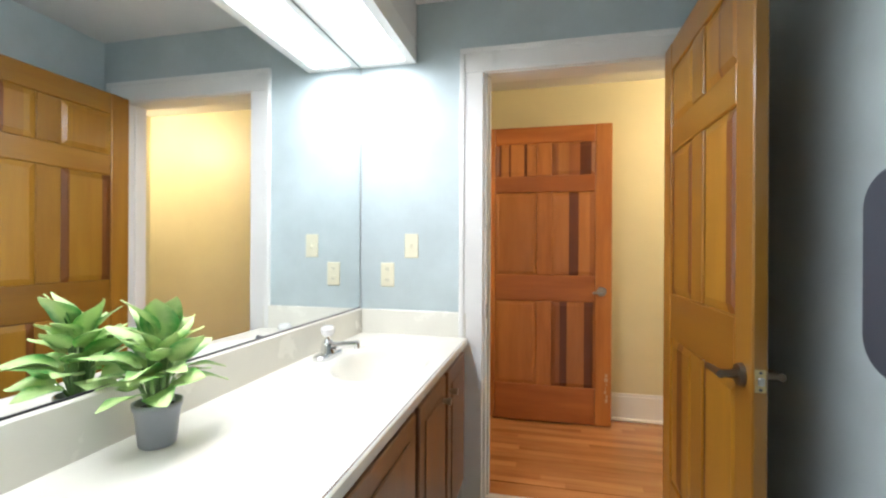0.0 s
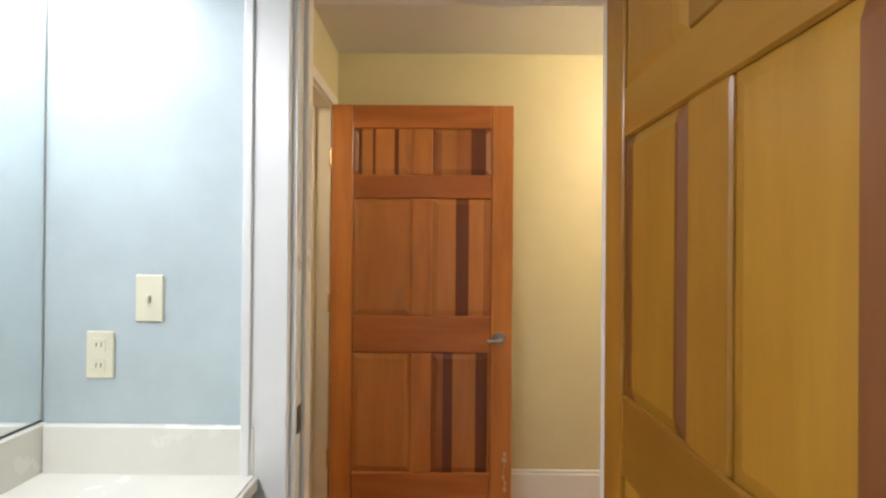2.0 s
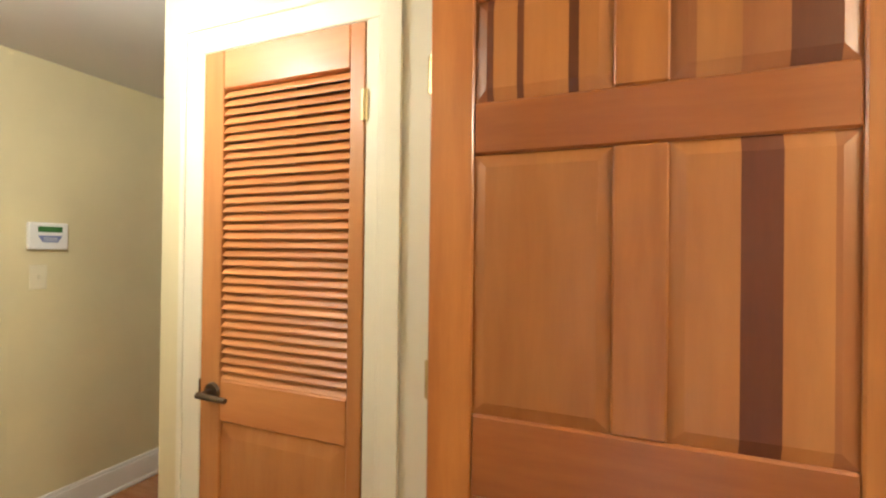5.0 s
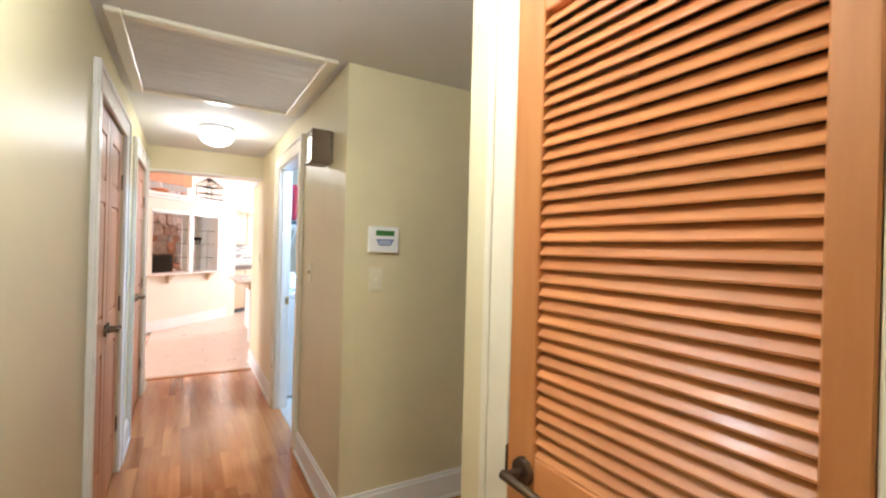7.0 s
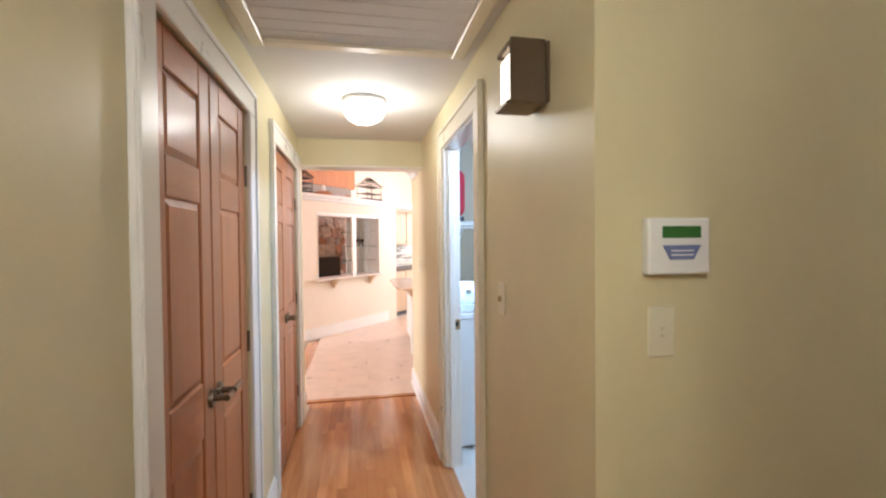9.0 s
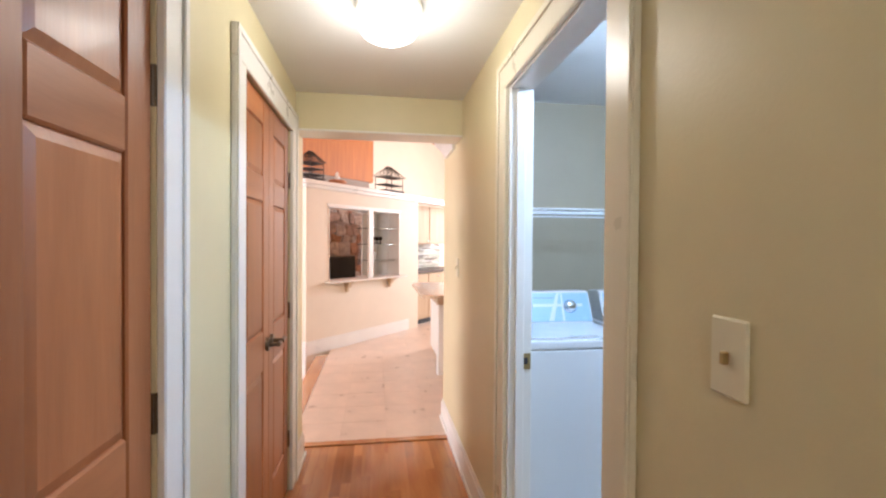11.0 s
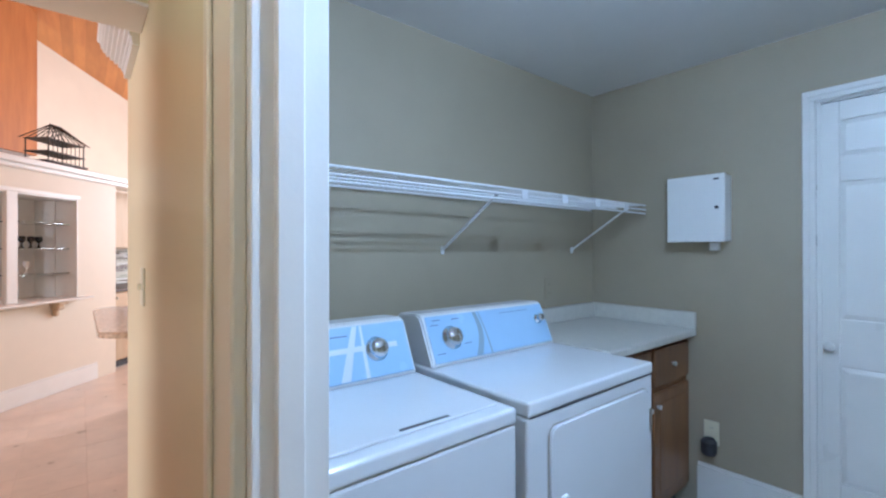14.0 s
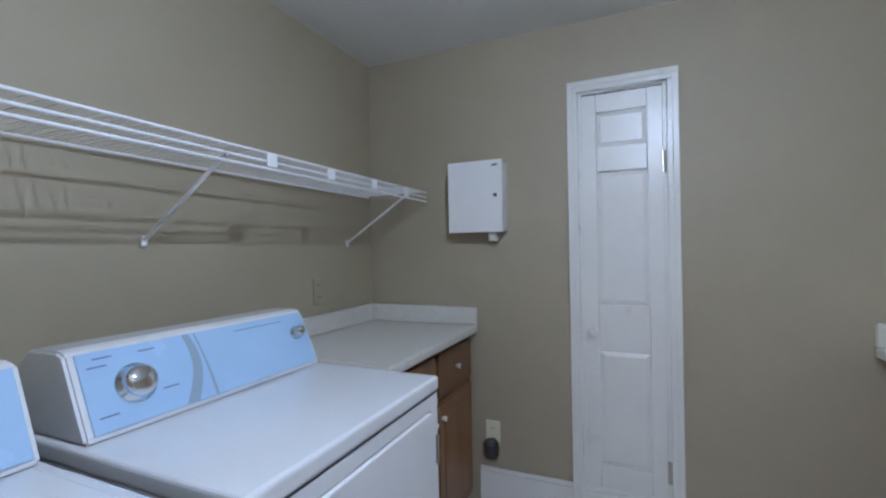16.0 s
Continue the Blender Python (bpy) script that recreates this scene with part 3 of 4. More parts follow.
# louvred closet door
lv = thing("louvre_door", pose(-1.421, 3.33, 0.012), "closed orange pine door with louvred upper half", "door")
for x0, x1 in ((0, 0.088), (0.584, 0.635)):
    part("stile", box(x0, x1, -0.0175, 0.0175, 0, 2.025, bevel=0.003), M_LOUVZ, lv)
for z0, z1 in ((0, 0.22), (0.79, 0.925), (1.895, 2.025)):
    part("rail", box(0.089, 0.583, -0.0169, 0.0169, z0, z1, bevel=0.003), M_LOUV, lv)
part("panel", raised_panel(0.088, 0.584, 0.22, 0.79, edge=0.05), M_LOUVZ, lv)
N = 33
slat = to_mesh("slat", box(0.086, 0.586, -0.0195, 0.0195, -0.0035, 0.0035, bevel=0.0025), M_LOUV)
for i in range(N):
    piece("slat", slat, lv, pose(0, 0, 0.925 + (i + 0.5) * 0.97 / N, 51, 0, 0))
lever(lv, 0.06, 0.885, -1, 1, M_BRONZE)
part("latch_plate", box(-0.003, 0.001, -0.021, 0.012, 0.85, 0.92), M_BRONZE, lv)
for z in (0.25, 1.78):
    hinge(lv, 0.636, z, -0.02, M_BRASS)

# ---- great room beyond the hall ----
wall_x("wall_room_south", -2.2, -2.1, -15.9, -5.7, 6.2, M_PEACH, [(-9.6, -5.95, 0.7, 3.2)], z0=-0.30, label="pale cream painted wall with large window opening")
wall_x("wall_room_north", 7.6, 7.7, -15.9, -5.65, 6.2, M_PEACH, [(-13.2, -9.8, 1.1, 3.3)], z0=-0.30, label="pale cream painted wall with large window opening")
wall_y("wall_room_west", -15.9, -15.8, -2.1, 7.6, 6.2, M_PEACH, z0=-0.30, label="pale cream painted wall")
wall_y("wall_living_east", -5.80, -5.70, -2.1, 2.21, 6.2, M_PEACH, z0=-0.30, label="pale cream painted wall")
wall_y("wall_kitchen_east", -6.3, -6.2, 3.415, 7.6, 6.2, M_PEACH, z0=-0.30, label="pale cream painted wall")
wall_y("wall_over_hall", -5.80, -5.74, 2.21, 3.44, 6.2, M_PEACH, z0=2.62, label="pale cream painted wall over hall opening")
setting("trim_header_soffit", box(-5.752, -5.548, 2.31, 3.32, 2.058, 2.07, bevel=0.002), M_TRIM, "white painted soffit trim under header", "trim")
bm = box(-16.0, -5.5, -2.3, 7.8, 0, 0.15)
for v in bm.verts:
    v.co.z += 4.55 - 0.25 * (v.co.y - 2.7)
setting("ceiling_vault", bm, wood("cedar_ceiling", (0.66, 0.30, 0.09), (0.54, 0.22, 0.06), "X", boards=0.14, across="Y", coat=0.0, rough=0.6),
        "sloping orange cedar board ceiling", "ceiling")
D, NRM = Vector((-0.753, 0.658, 0)), Vector((-0.658, -0.753, 0))
ANG = Matrix(((D.x, NRM.x, 0, -8.373), (D.y, NRM.y, 0, 1.94), (0, 0, 1, 0), (0, 0, 0, 1)))
ANGR = ANG.to_3x3().to_4x4()


def at(x, y, z, turn=0):
    return ANG @ pose(x, y, z, 0, 0, turn)


def angled(name, bm, material, label, category):
    bm.transform(ANG)
    return setting(name, bm, material, label, category)


bm = bmesh.new()
bx(bm, 0, 0.36, 0, 0.2, -0.28, 2.06)
bx(bm, 0.36, 1.82, 0, 0.2, -0.28, 0.87)
bx(bm, 0.36, 1.82, 0, 0.2, 1.855, 2.06)
bx(bm, 1.82, 2.32, 0, 0.2, -0.28, 2.06)
bx(bm, 0, 0.18, 0.2, 0.68, -0.28, 2.06)
angled("wall_half", bm, M_PEACH, "pale cream half wall with framed pass through", "wall")
bm = bmesh.new()
bx(bm, -0.05, 4.2, -0.05, 0.25, 2.105, 2.16, 0.008)
bx(bm, -0.03, 4.2, -0.03, 0.23, 2.06, 2.105, 0.01)
bx(bm, -0.05, 0.23, 0.25, 0.73, 2.105, 2.16, 0.008)
bx(bm, -0.03, 0.21, 0.231, 0.71, 2.06, 2.104, 0.01)
angled("trim_half_wall_cap", bm, M_TRIM, "white moulded cap on half wall", "trim")
bm = bmesh.new()
bx(bm, 0.33, 1.85, -0.012, 0.0, 1.855, 1.89, 0.003)
bx(bm, 0.36, 0.372, -0.008, 0.21, 0.89, 1.855, 0.002)
bx(bm, 1.808, 1.82, -0.008, 0.21, 0.89, 1.855, 0.002)
bx(bm, 1.115, 1.215, -0.01, 0.03, 0.89, 1.855, 0.004)
bx(bm, 0.372, 1.808, 0, 0.21, 1.843, 1.855)
bx(bm, 0.30, 1.88, -0.13, 0.21, 0.868, 0.89, 0.006)
angled("trim_pass_through", bm, M_TRIM, "white painted pass through frame and ledge", "trim")
for x in (0.67, 1.56):
    bm = bmesh.new()
    bx(bm, -0.05, 0.05, -0.105, -0.001, -0.03, -0.001, 0.006)
    bx(bm, -0.04, 0.04, -0.08, -0.001, -0.08, -0.03, 0.012)
    bx(bm, -0.025, 0.025, -0.045, -0.001, -0.14, -0.08, 0.012)
    c = thing("corbel", at(x, 0, 0.868), "small cream carved corbel under white ledge", "bracket", "ledge corbels")
    part("corbel_block", bm, M_MAPLE, c)
bm = bmesh.new()
bx(bm, 0.0, 2.06, -0.018, 0, 0.0, 0.155, 0.004)
bx(bm, 0.0, 2.06, -0.013, 0, 0.156, 0.172, 0.004)
bx(bm, -0.02, 0.0, -0.02, 0.70, -0.28, -0.08, 0.004)
bx(bm, -0.014, 0.0, -0.014, 0.69, -0.079, -0.06, 0.003)
bx(bm, -0.021, 0.0, -0.021, 0.10, -0.28, 0.172, 0.004)
angled("baseboard_half_wall", bm, M_TRIM, "white painted wooden baseboard", "baseboard")
# shelf niche with glass shelves
bm = bmesh.new()
bx(bm, 1.80, 1.82, 0.212, 0.44, 0.87, 1.86)
bx(bm, 1.44, 1.80, 0.42, 0.44, 0.87, 1.86)
bx(bm, 1.30, 1.80, 0.212, 0.42, 0.87, 0.885)
bx(bm, 1.30, 1.80, 0.212, 0.42, 1.845, 1.86)
nb = thing("display_niche", ANG, "white built in display niche with glass shelves", "shelf")
part("niche_box", bm, M_TRIM, nb)
for z in (1.12, 1.36, 1.60):
    part("glass_shelf", box(1.30, 1.799, 0.06, 0.41, z, z + 0.008), M_GLASS, nb)
for i, (x, z) in enumerate(((1.55, 1.368), (1.64, 1.368), (1.72, 1.368), (1.60, 1.128))):
    v = thing("vase" if z < 1.2 else "glass_goblet", at(x, 0.3, z), "small dark glass goblet on glass shelf" if z > 1.2 else "small white vase on glass shelf", "ornament")
    part("body", lathe(bmesh.new(), [(0.001, 0), (0.025, 0), (0.008, 0.02), (0.008, 0.05), (0.03, 0.075), (0.028, 0.11), (0.02, 0.115)], 14),
         M_WHITE if z < 1.2 else M_BLACKGLASS, v, smooth=True)
# stone fireplace wall with cedar above
angled("wall_cedar", box(-2.6, 3.29, 1.85, 2.0, 2.62, 6.0), M_VAULT, "dark orange cedar board wall", "wall")
STONE_WALL = angled("wall_stone", box(-2.6, 3.20, 1.88, 2.0, -0.28, 2.62), M_MORTAR, "rough brown field stone fireplace wall", "wall")
angled("wall_kitchen_gable", box(2.9, 7.6, 2.6, 2.7, -0.28, 5.4), M_PEACH, "pale cream painted gable wall", "wall")
tv = thing("television", at(1.97, 1.55, 0.44), "black flat television on low stand before stone", "television")
part("screen", box(-0.48, 0.48, -0.02, 0.0, 0.0, 0.68, bevel=0.006), M_BLACKGLASS, tv)
part("case", box(-0.5, 0.5, 0.001, 0.05, -0.02, 0.70, bevel=0.01), M_DARK, tv)
part("foot", box(-0.2, 0.2, -0.1, 0.12, -0.06, -0.021, bevel=0.01), M_DARK, tv)
ts = thing("media_stand", at(1.97, 1.56, -0.28), "dark low wooden stand under television", "stand")
part("top", box(-0.6, 0.6, -0.25, 0.25, 0.61, 0.66, bevel=0.006), M_MAHOG, ts)
for x in (-0.57, 0.51):
    for y in (-0.22, 0.16):
        part("leg", box(x, x + 0.06, y, y + 0.06, 0, 0.61, bevel=0.004), M_MAHOG, ts)
fp = thing("fireplace", at(-0.35, 1.85, -0.28), "stone fireplace with dark firebox and wooden mantel", "fireplace")
# a flat near black slab stands for the firebox; no recess is cut
part("firebox", box(-0.75, 0.75, -0.035, -0.001, 0.16, 1.0, bevel=0.01), M_FIREBOX, fp, "flat near black firebox slab")
part("mantel", box(-1.1, 1.1, -0.24, -0.036, 1.24, 1.34, bevel=0.012), M_MAHOG, fp, "dark thick wooden mantel")
part("hearth", box(-1.1, 1.1, -0.50, -0.036, 0.0, 0.15, bevel=0.015), M_STONES[1], fp, "pale raised hearth slab")
ch = thing("armchair", at(-0.02, 1.10, -0.28, 25), "dark red upholstered armchair beside the fireplace", "chair")
part("seat", box(-0.30, 0.30, -0.32, 0.28, 0.25, 0.45, bevel=0.04, seg=3), M_REDWOOD, ch)
part("backrest", box(-0.30, 0.30, 0.20, 0.36, 0.452, 1.0, bevel=0.05, seg=3), M_REDWOOD, ch)
for x in (-0.38, 0.30):
    part("armrest", box(x, x + 0.08, -0.30, 0.30, 0.25, 0.65, bevel=0.03, seg=3), M_DARK, ch)
    for y in (-0.28, 0.24):
        part("leg", cyl(bmesh.new(), (x + 0.04, y, 0), (x + 0.04, y, 0.25), 0.018, 0.025, 10), M_MAHOG, ch)
# ornaments on the cap
def cage(name, x, w, h, tiers, label, material):
    c = thing(name, at(x, 0.10, 2.16), label, "birdcage")
    base = part("base", box(-w / 2, w / 2, -0.13, 0.13, 0.012, 0.03, bevel=0.003), material, c)
    for sx in (-1, 1):
        for sy in (-1, 1):
            part("post", cyl(bmesh.new(), (sx * w * 0.42, sy * 0.11, 0), (sx * w * 0.42, sy * 0.11, h * 0.55), 0.006, n=8), material, c)
    for k in range(1, tiers + 1):
        part("ring", box(-w * 0.45, w * 0.45, -0.12, 0.12, h * 0.55 * k / tiers - 0.006, h * 0.55 * k / tiers + 0.002), material, c)
    for i in range(9):
        xx = -w * 0.42 + w * 0.84 * i / 8
        part("bar", cyl(bmesh.new(), (xx, -0.11, 0.03), (xx, -0.11, h * 0.55), 0.003, n=6), material, c)
    for i in range(9):
        xx = -w * 0.5 + w * i / 8
        part("roof_bar", cyl(bmesh.new(), (xx, -0.14, h * 0.55), (xx * 0.25, 0, h * 0.92), 0.005, n=6), material, c)
        part("roof_bar", cyl(bmesh.new(), (xx, 0.14, h * 0.55), (xx * 0.25, 0, h * 0.92), 0.005, n=6), material, c)
    part("ridge", cyl(bmesh.new(), (-w * 0.14, 0, h * 0.92), (w * 0.14, 0, h * 0.92), 0.008, n=8), material, c)
    return c


cage("birdcage", 1.69, 0.46, 0.43, 2, "dark iron wire birdcage with pitched roof on half wall", M_WIREDARK)
cage("lantern", 0.15, 0.27, 0.40, 3, "dark weathered lantern birdhouse on half wall", M_WIREDARK)
tr = thing("wooden_tree", at(0.09, 0.62, 2.16, 45), "red stained slatted wooden tree ornament", "ornament")
part("trunk", cyl(bmesh.new(), (0, 0, 0), (0, 0, 0.52), 0.012, n=8), M_REDWOOD, tr)
for i in range(7):
    w = 0.26 * (1 - i / 8)
    part("branch", box(-0.02, 0.02, -w, w, 0.06 + i * 0.065, 0.085 + i * 0.065, bevel=0.004), M_REDWOOD, tr)
jg = thing("clay_pot", at(0.60, 0.1, 2.16), "low terracotta pot with white bird finial", "ornament")
part("body", lathe(bmesh.new(), [(0.001, 0), (0.10, 0), (0.13, 0.03), (0.10, 0.06), (0.03, 0.07), (0.001, 0.07)], 20), M_TERRA, jg, smooth=True)
part("finial", lathe(bmesh.new(), [(0.02, 0.07), (0.035, 0.10), (0.02, 0.13), (0.024, 0.15), (0.001, 0.17)], 14), M_WHITE, jg, smooth=True)
pq = thing("wall_plaque", ANG @ pose(0, 0.35, 1.28, 0, 0, -90), "small arched grey metal plaque on cream wall", "decoration")
bm = bmesh.new()
for x in (-0.09, 0.09):
    cyl(bm, (x, -0.012, 0), (x, -0.012, 0.36), 0.007, n=8)
cyl(bm, (-0.1, -0.012, 0), (0.1, -0.012, 0), 0.009, n=8)
for i in range(8):
    a, b = math.pi * i / 8, math.pi * (i + 1) / 8
    cyl(bm, (0.09 * math.cos(a), -0.012, 0.36 + 0.09 * math.sin(a)), (0.09 * math.cos(b), -0.012, 0.36 + 0.09 * math.sin(b)), 0.007, n=8)
part("frame_bar", bm, M_NICKEL, pq)
part("bird", box(-0.05, 0.04, -0.02, -0.004, 0.16, 0.20, bevel=0.008), M_NICKEL, pq)
# kitchen run
for i in range(3):
    x = 2.10 + i * 0.62
    c = thing("base_cabinet", at(x, 0.06, 0), "cream maple base cabinet with drawer and door", "cabinet", "kitchen base cabinets")
    part("body", box(0.002, 0.618, 0.02, 0.60, 0.09, 0.875), M_MAPLE, c)
    # toe kick: shade under the cabinet is put into its near black
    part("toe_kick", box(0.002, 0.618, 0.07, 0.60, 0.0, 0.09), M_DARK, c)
    for z0, z1, n in ((0.10, 0.66, "door"), (0.68, 0.865, "drawer")):
        p = part(n, box(0.012, 0.608, 0.0, 0.02, z0, z1, bevel=0.004), M_MAPLE, c)
        part("knob", cyl(bmesh.new(), (0.30, 0.0, z1 - 0.06), (0.30, -0.025, z1 - 0.06), 0.012), M_NICKEL, p)
    u = thing("upper_cabinet", at(x - 0.245, 0.30, 1.37), "cream maple wall cabinet with flat door", "cabinet", "kitchen wall cabinets")
    part("body", box(0.002, 0.618, 0.02, 0.369, 0, 0.685), M_MAPLE, u)
    p = part("door", box(0.012, 0.608, 0.0, 0.02, 0.01, 0.68, bevel=0.004), M_MAPLE, u)
    part("knob", cyl(bmesh.new(), (0.56, 0.0, 0.06), (0.56, -0.025, 0.06), 0.012), M_NICKEL, p)
wt = thing("kitchen_worktop", at(0, 0, 0), "dark speckled granite kitchen worktop", "worktop")
part("slab", box(2.06, 4.0, 0.03, 0.66, 0.876, 0.912, bevel=0.006), M_GRANITE, wt)
angled("wall_kitchen_back", box(1.83, 4.2, 0.67, 0.75, -0.28, 2.06), M_PEACH, "pale cream kitchen wall", "wall")
sp = thing("mosaic_backsplash", at(0, 0, 0), "striped glass mosaic kitchen backsplash", "backsplash")
# pale and white tones are darkened for the shade under the wall cabinets
shaded_strip_mats = [mat("mosaic_" + n, c, 0.5, vary=0.1, scale=30) for n, c in (("dark", (0.16, 0.12, 0.09)), ("pale", (0.46, 0.42, 0.33)), ("olive", (0.34, 0.33, 0.25)), ("white", (0.58, 0.57, 0.52)))]
rng = random.Random(4)
for i in range(20):
    x = 2.33
    while x < 3.9:
        w = rng.choice((0.18, 0.3, 0.42))
        part("tile", box(x, min(4.0, x + w - 0.003), 0.658, 0.669, 0.914 + i * 0.0226, 0.914 + i * 0.0226 + 0.0205), rng.choice(shaded_strip_mats), sp)
        x += w
isl = thing("kitchen_peninsula", pose(-7.16, 3.14, -0.03), "cream peninsula with tan granite top and corner post", "counter")
bm = slab(bmesh.new(), 0.10, 1.3, -0.01, 1.5, 0.866, 0.90, 0.16, 8)
bm.transform(Matrix(((0, 0, -1, 0), (0, 1, 0, 0), (1, 0, 0, 0), (0, 0, 0, 1))))
part("top", bm, M_TANSTONE, isl, "pale tan granite top with round corners")
part("apron", box(-1.46, -0.24, 0.28, 1.24, 0.77, 0.865, bevel=0.004), M_MAPLE, isl)
part("body", box(-1.46, -0.42, 0.36, 1.24, 0.08, 0.769), M_TRIM, isl)
part("post", box(-0.36, -0.25, 0.29, 0.40, 0.0, 0.769, bevel=0.008), M_TRIM, isl)
for i in range(3):
    part("drawer", box(-0.4195, -0.405, 0.42, 1.20, 0.10 + i * 0.22, 0.30 + i * 0.22, bevel=0.004), M_MAPLE, isl)
bm = bmesh.new()
for k in range(10):
    out = 0.02 + 0.075 * math.sin(k / 9 * math.pi / 2) ** 2
    bx(bm, -6.18 - out * 0.6, -5.81, 3.3195 - out, 3.3195, 2.04 + 0.014 * k, 2.054 + 0.014 * k)
bx(bm, -6.25, -5.81, 3.215, 3.3195, 2.18, 2.20, 0.004)
setting("trim_crown", bm, M_TRIM, "white stepped crown moulding", "trim")

# ---- bathroom ----
mr = thing("vanity_mirror", pose(-0.98, 0, 0), "large frameless wall mirror above vanity", "mirror")
part("glass", box(0.0, 0.006, -0.62, 2.118, 0.897, 2.105), M_MIRROR, mr)
part("bottom_channel", box(0.0, 0.009, -0.62, 2.118, 0.8925, 0.8968), M_DARK, mr, "dark bottom channel")
part("side_channel", box(0.0, 0.007, 2.1185, 2.1225, 0.8925, 2.105), M_NICKEL, mr, "thin grey side edge")
va = tagged(new("light_valance", to_mesh("light_valance", box(-0.978, -0.682, -0.65, 2.123, 2.21, 2.399), M_CEIL)), "painted soffit above vanity light", "trim", kind="structure")
vl = thing("vanity_light", pose(0, 0, 0), "long fluorescent light box with white frame", "light")
bm = bmesh.new()
bx(bm, -0.973, -0.935, -0.64, 2.12, 2.108, 2.209, 0.002)
bx(bm, -0.725, -0.68, -0.64, 2.12, 2.108, 2.209, 0.002)
bx(bm, -0.935, -0.725, 2.08, 2.12, 2.108, 2.209, 0.002)
bx(bm, -0.935, -0.725, -0.64, -0.60, 2.108, 2.209, 0.002)
part("frame", bm, M_TRIM, vl)
part("diffuser", box(-0.934, -0.726, -0.599, 2.079, 2.118, 2.126), M_TUBE, vl, "glowing white lens panel")
# counter with a sunk oval basin
cb = thing("vanity_counter", pose(0, 0, 0), "white cultured marble counter with moulded basin", "counter")
bm = bmesh.new()
NX, NY = 44, 120
X0, X1, Y0, Y1 = -0.96, -0.425, -0.62, 2.104
grid = []
for i in range(NX + 1):
    row = []
    for j in range(NY + 1):
        x, y = X0 + (X1 - X0) * i / NX, Y0 + (Y1 - Y0) * j / NY
        rr = math.hypot((x + 0.655) / 0.175, (y - 1.60) / 0.26)
        z = 0.77 - (0.13 * (1 - rr ** 2.6) if rr < 1 else 0.0)
        row.append(bm.verts.new((x, y, z)))
    grid.append(row)
for i in range(NX):
    for j in range(NY):
        bm.faces.new((grid[i][j], grid[i + 1][j], grid[i + 1][j + 1], grid[i][j + 1]))
part("basin_top", bm, M_COUNTER, cb, smooth=True)
part("front_edge", box(-0.4255, -0.415, -0.62, 2.104, 0.735, 0.7695, bevel=0.004), M_COUNTER, cb)
part("backsplash", box(-0.978, -0.958, -0.62, 2.122, 0.735, 0.892, bevel=0.004), M_COUNTER, cb)
part("side_splash", box(-0.957, -0.425, 2.102, 2.122, 0.735, 0.89, bevel=0.004), M_COUNTER, cb)
part("drain", lathe(bmesh.new(), [(0.001, 0.648), (0.022, 0.648), (0.024, 0.643)], 20, Matrix.Translation((-0.69, 1.60, 0))), M_CHROME, cb, "chrome drain ring")
vc = thing("vanity_cabinet", pose(0, 0, 0), "brown oak vanity cabinet with framed doors", "cabinet")
part("body", box(-0.95, -0.455, -0.6, 2.10, 0.09, 0.60), M_CAB, vc)
part("face_frame", box(-0.46, -0.44, -0.6, 2.10, 0.09, 0.734), M_CAB, vc)
# near black here carries the shade below the vanity
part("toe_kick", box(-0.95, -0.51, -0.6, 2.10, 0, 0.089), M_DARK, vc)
for y0, y1, kn in ((1.70, 2.06, 1.74), (1.30, 1.66, 1.62), (0.80, 1.26, 0.84), (0.30, 0.76, 0.72), (-0.2, 0.26, -0.16)):
    dr = part("door", box(-0.439, -0.422, y0, y1, 0.12, 0.715, bevel=0.004), M_CAB, vc)
    part("door_panel", box(-0.4215, -0.417, y0 + 0.06, y1 - 0.06, 0.18, 0.655, bevel=0.003), M_CAB, dr)
    part("knob", cyl(bmesh.new(), (-0.422, kn, 0.63), (-0.392, kn, 0.63), 0.009, 0.014), M_NICKEL, dr, "small nickel knob")
fa = thing("faucet", pose(-0.88, 1.60, 0.771), "chrome centre set basin faucet", "faucet")
bm = slab(bmesh.new(), -0.085, 0.085, -0.03, 0.03, 0, 0.018, 0.029, 8)
bm.transform(Matrix(((0, 0, 1, 0), (0, 1, 0, 0), (1, 0, 0, 0), (0, 0, 0, 1))))
part("base", bm, M_CHROME, fa)
bm = lathe(bmesh.new(), [(0.030, 0.017), (0.027, 0.035), (0.024, 0.055), (0.016, 0.066), (0.001, 0.068)], 20)
cyl(bm, (0, 0, 0.04), (0.125, 0, 0.058), 0.016, 0.012)
cyl(bm, (0.12, 0, 0.060), (0.122, 0, 0.040), 0.011)
part("spout", bm, M_CHROME, fa)
part("handle_stem", cyl(bmesh.new(), (0, 0, 0.066), (-0.004, 0, 0.082), 0.007), M_CHROME, fa)
part("handle_knob", lathe(bmesh.new(), [(0.001, 0.08), (0.016, 0.081), (0.025, 0.092), (0.027, 0.108), (0.021, 0.120), (0.001, 0.123)], 12), M_ACRYLIC, fa, "clear frosted acrylic knob")
# plant
pl = thing("potted_plant", pose(-0.868, 0.81, 0.771), "leafy variegated houseplant in grey pot", "plant")
part("pot", lathe(bmesh.new(), [(0.001, 0), (0.043, 0), (0.047, 0.004), (0.058, 0.105), (0.062, 0.106), (0.063, 0.122), (0.056, 0.122), (0.054, 0.10), (0.001, 0.10)], 32), M_POT, pl, "grey glazed tapered pot", smooth=True)
part("soil", lathe(bmesh.new(), [(0.001, 0.104), (0.053, 0.103)], 20), M_SOIL, pl)
rng = random.Random(11)
LEAVES = 40


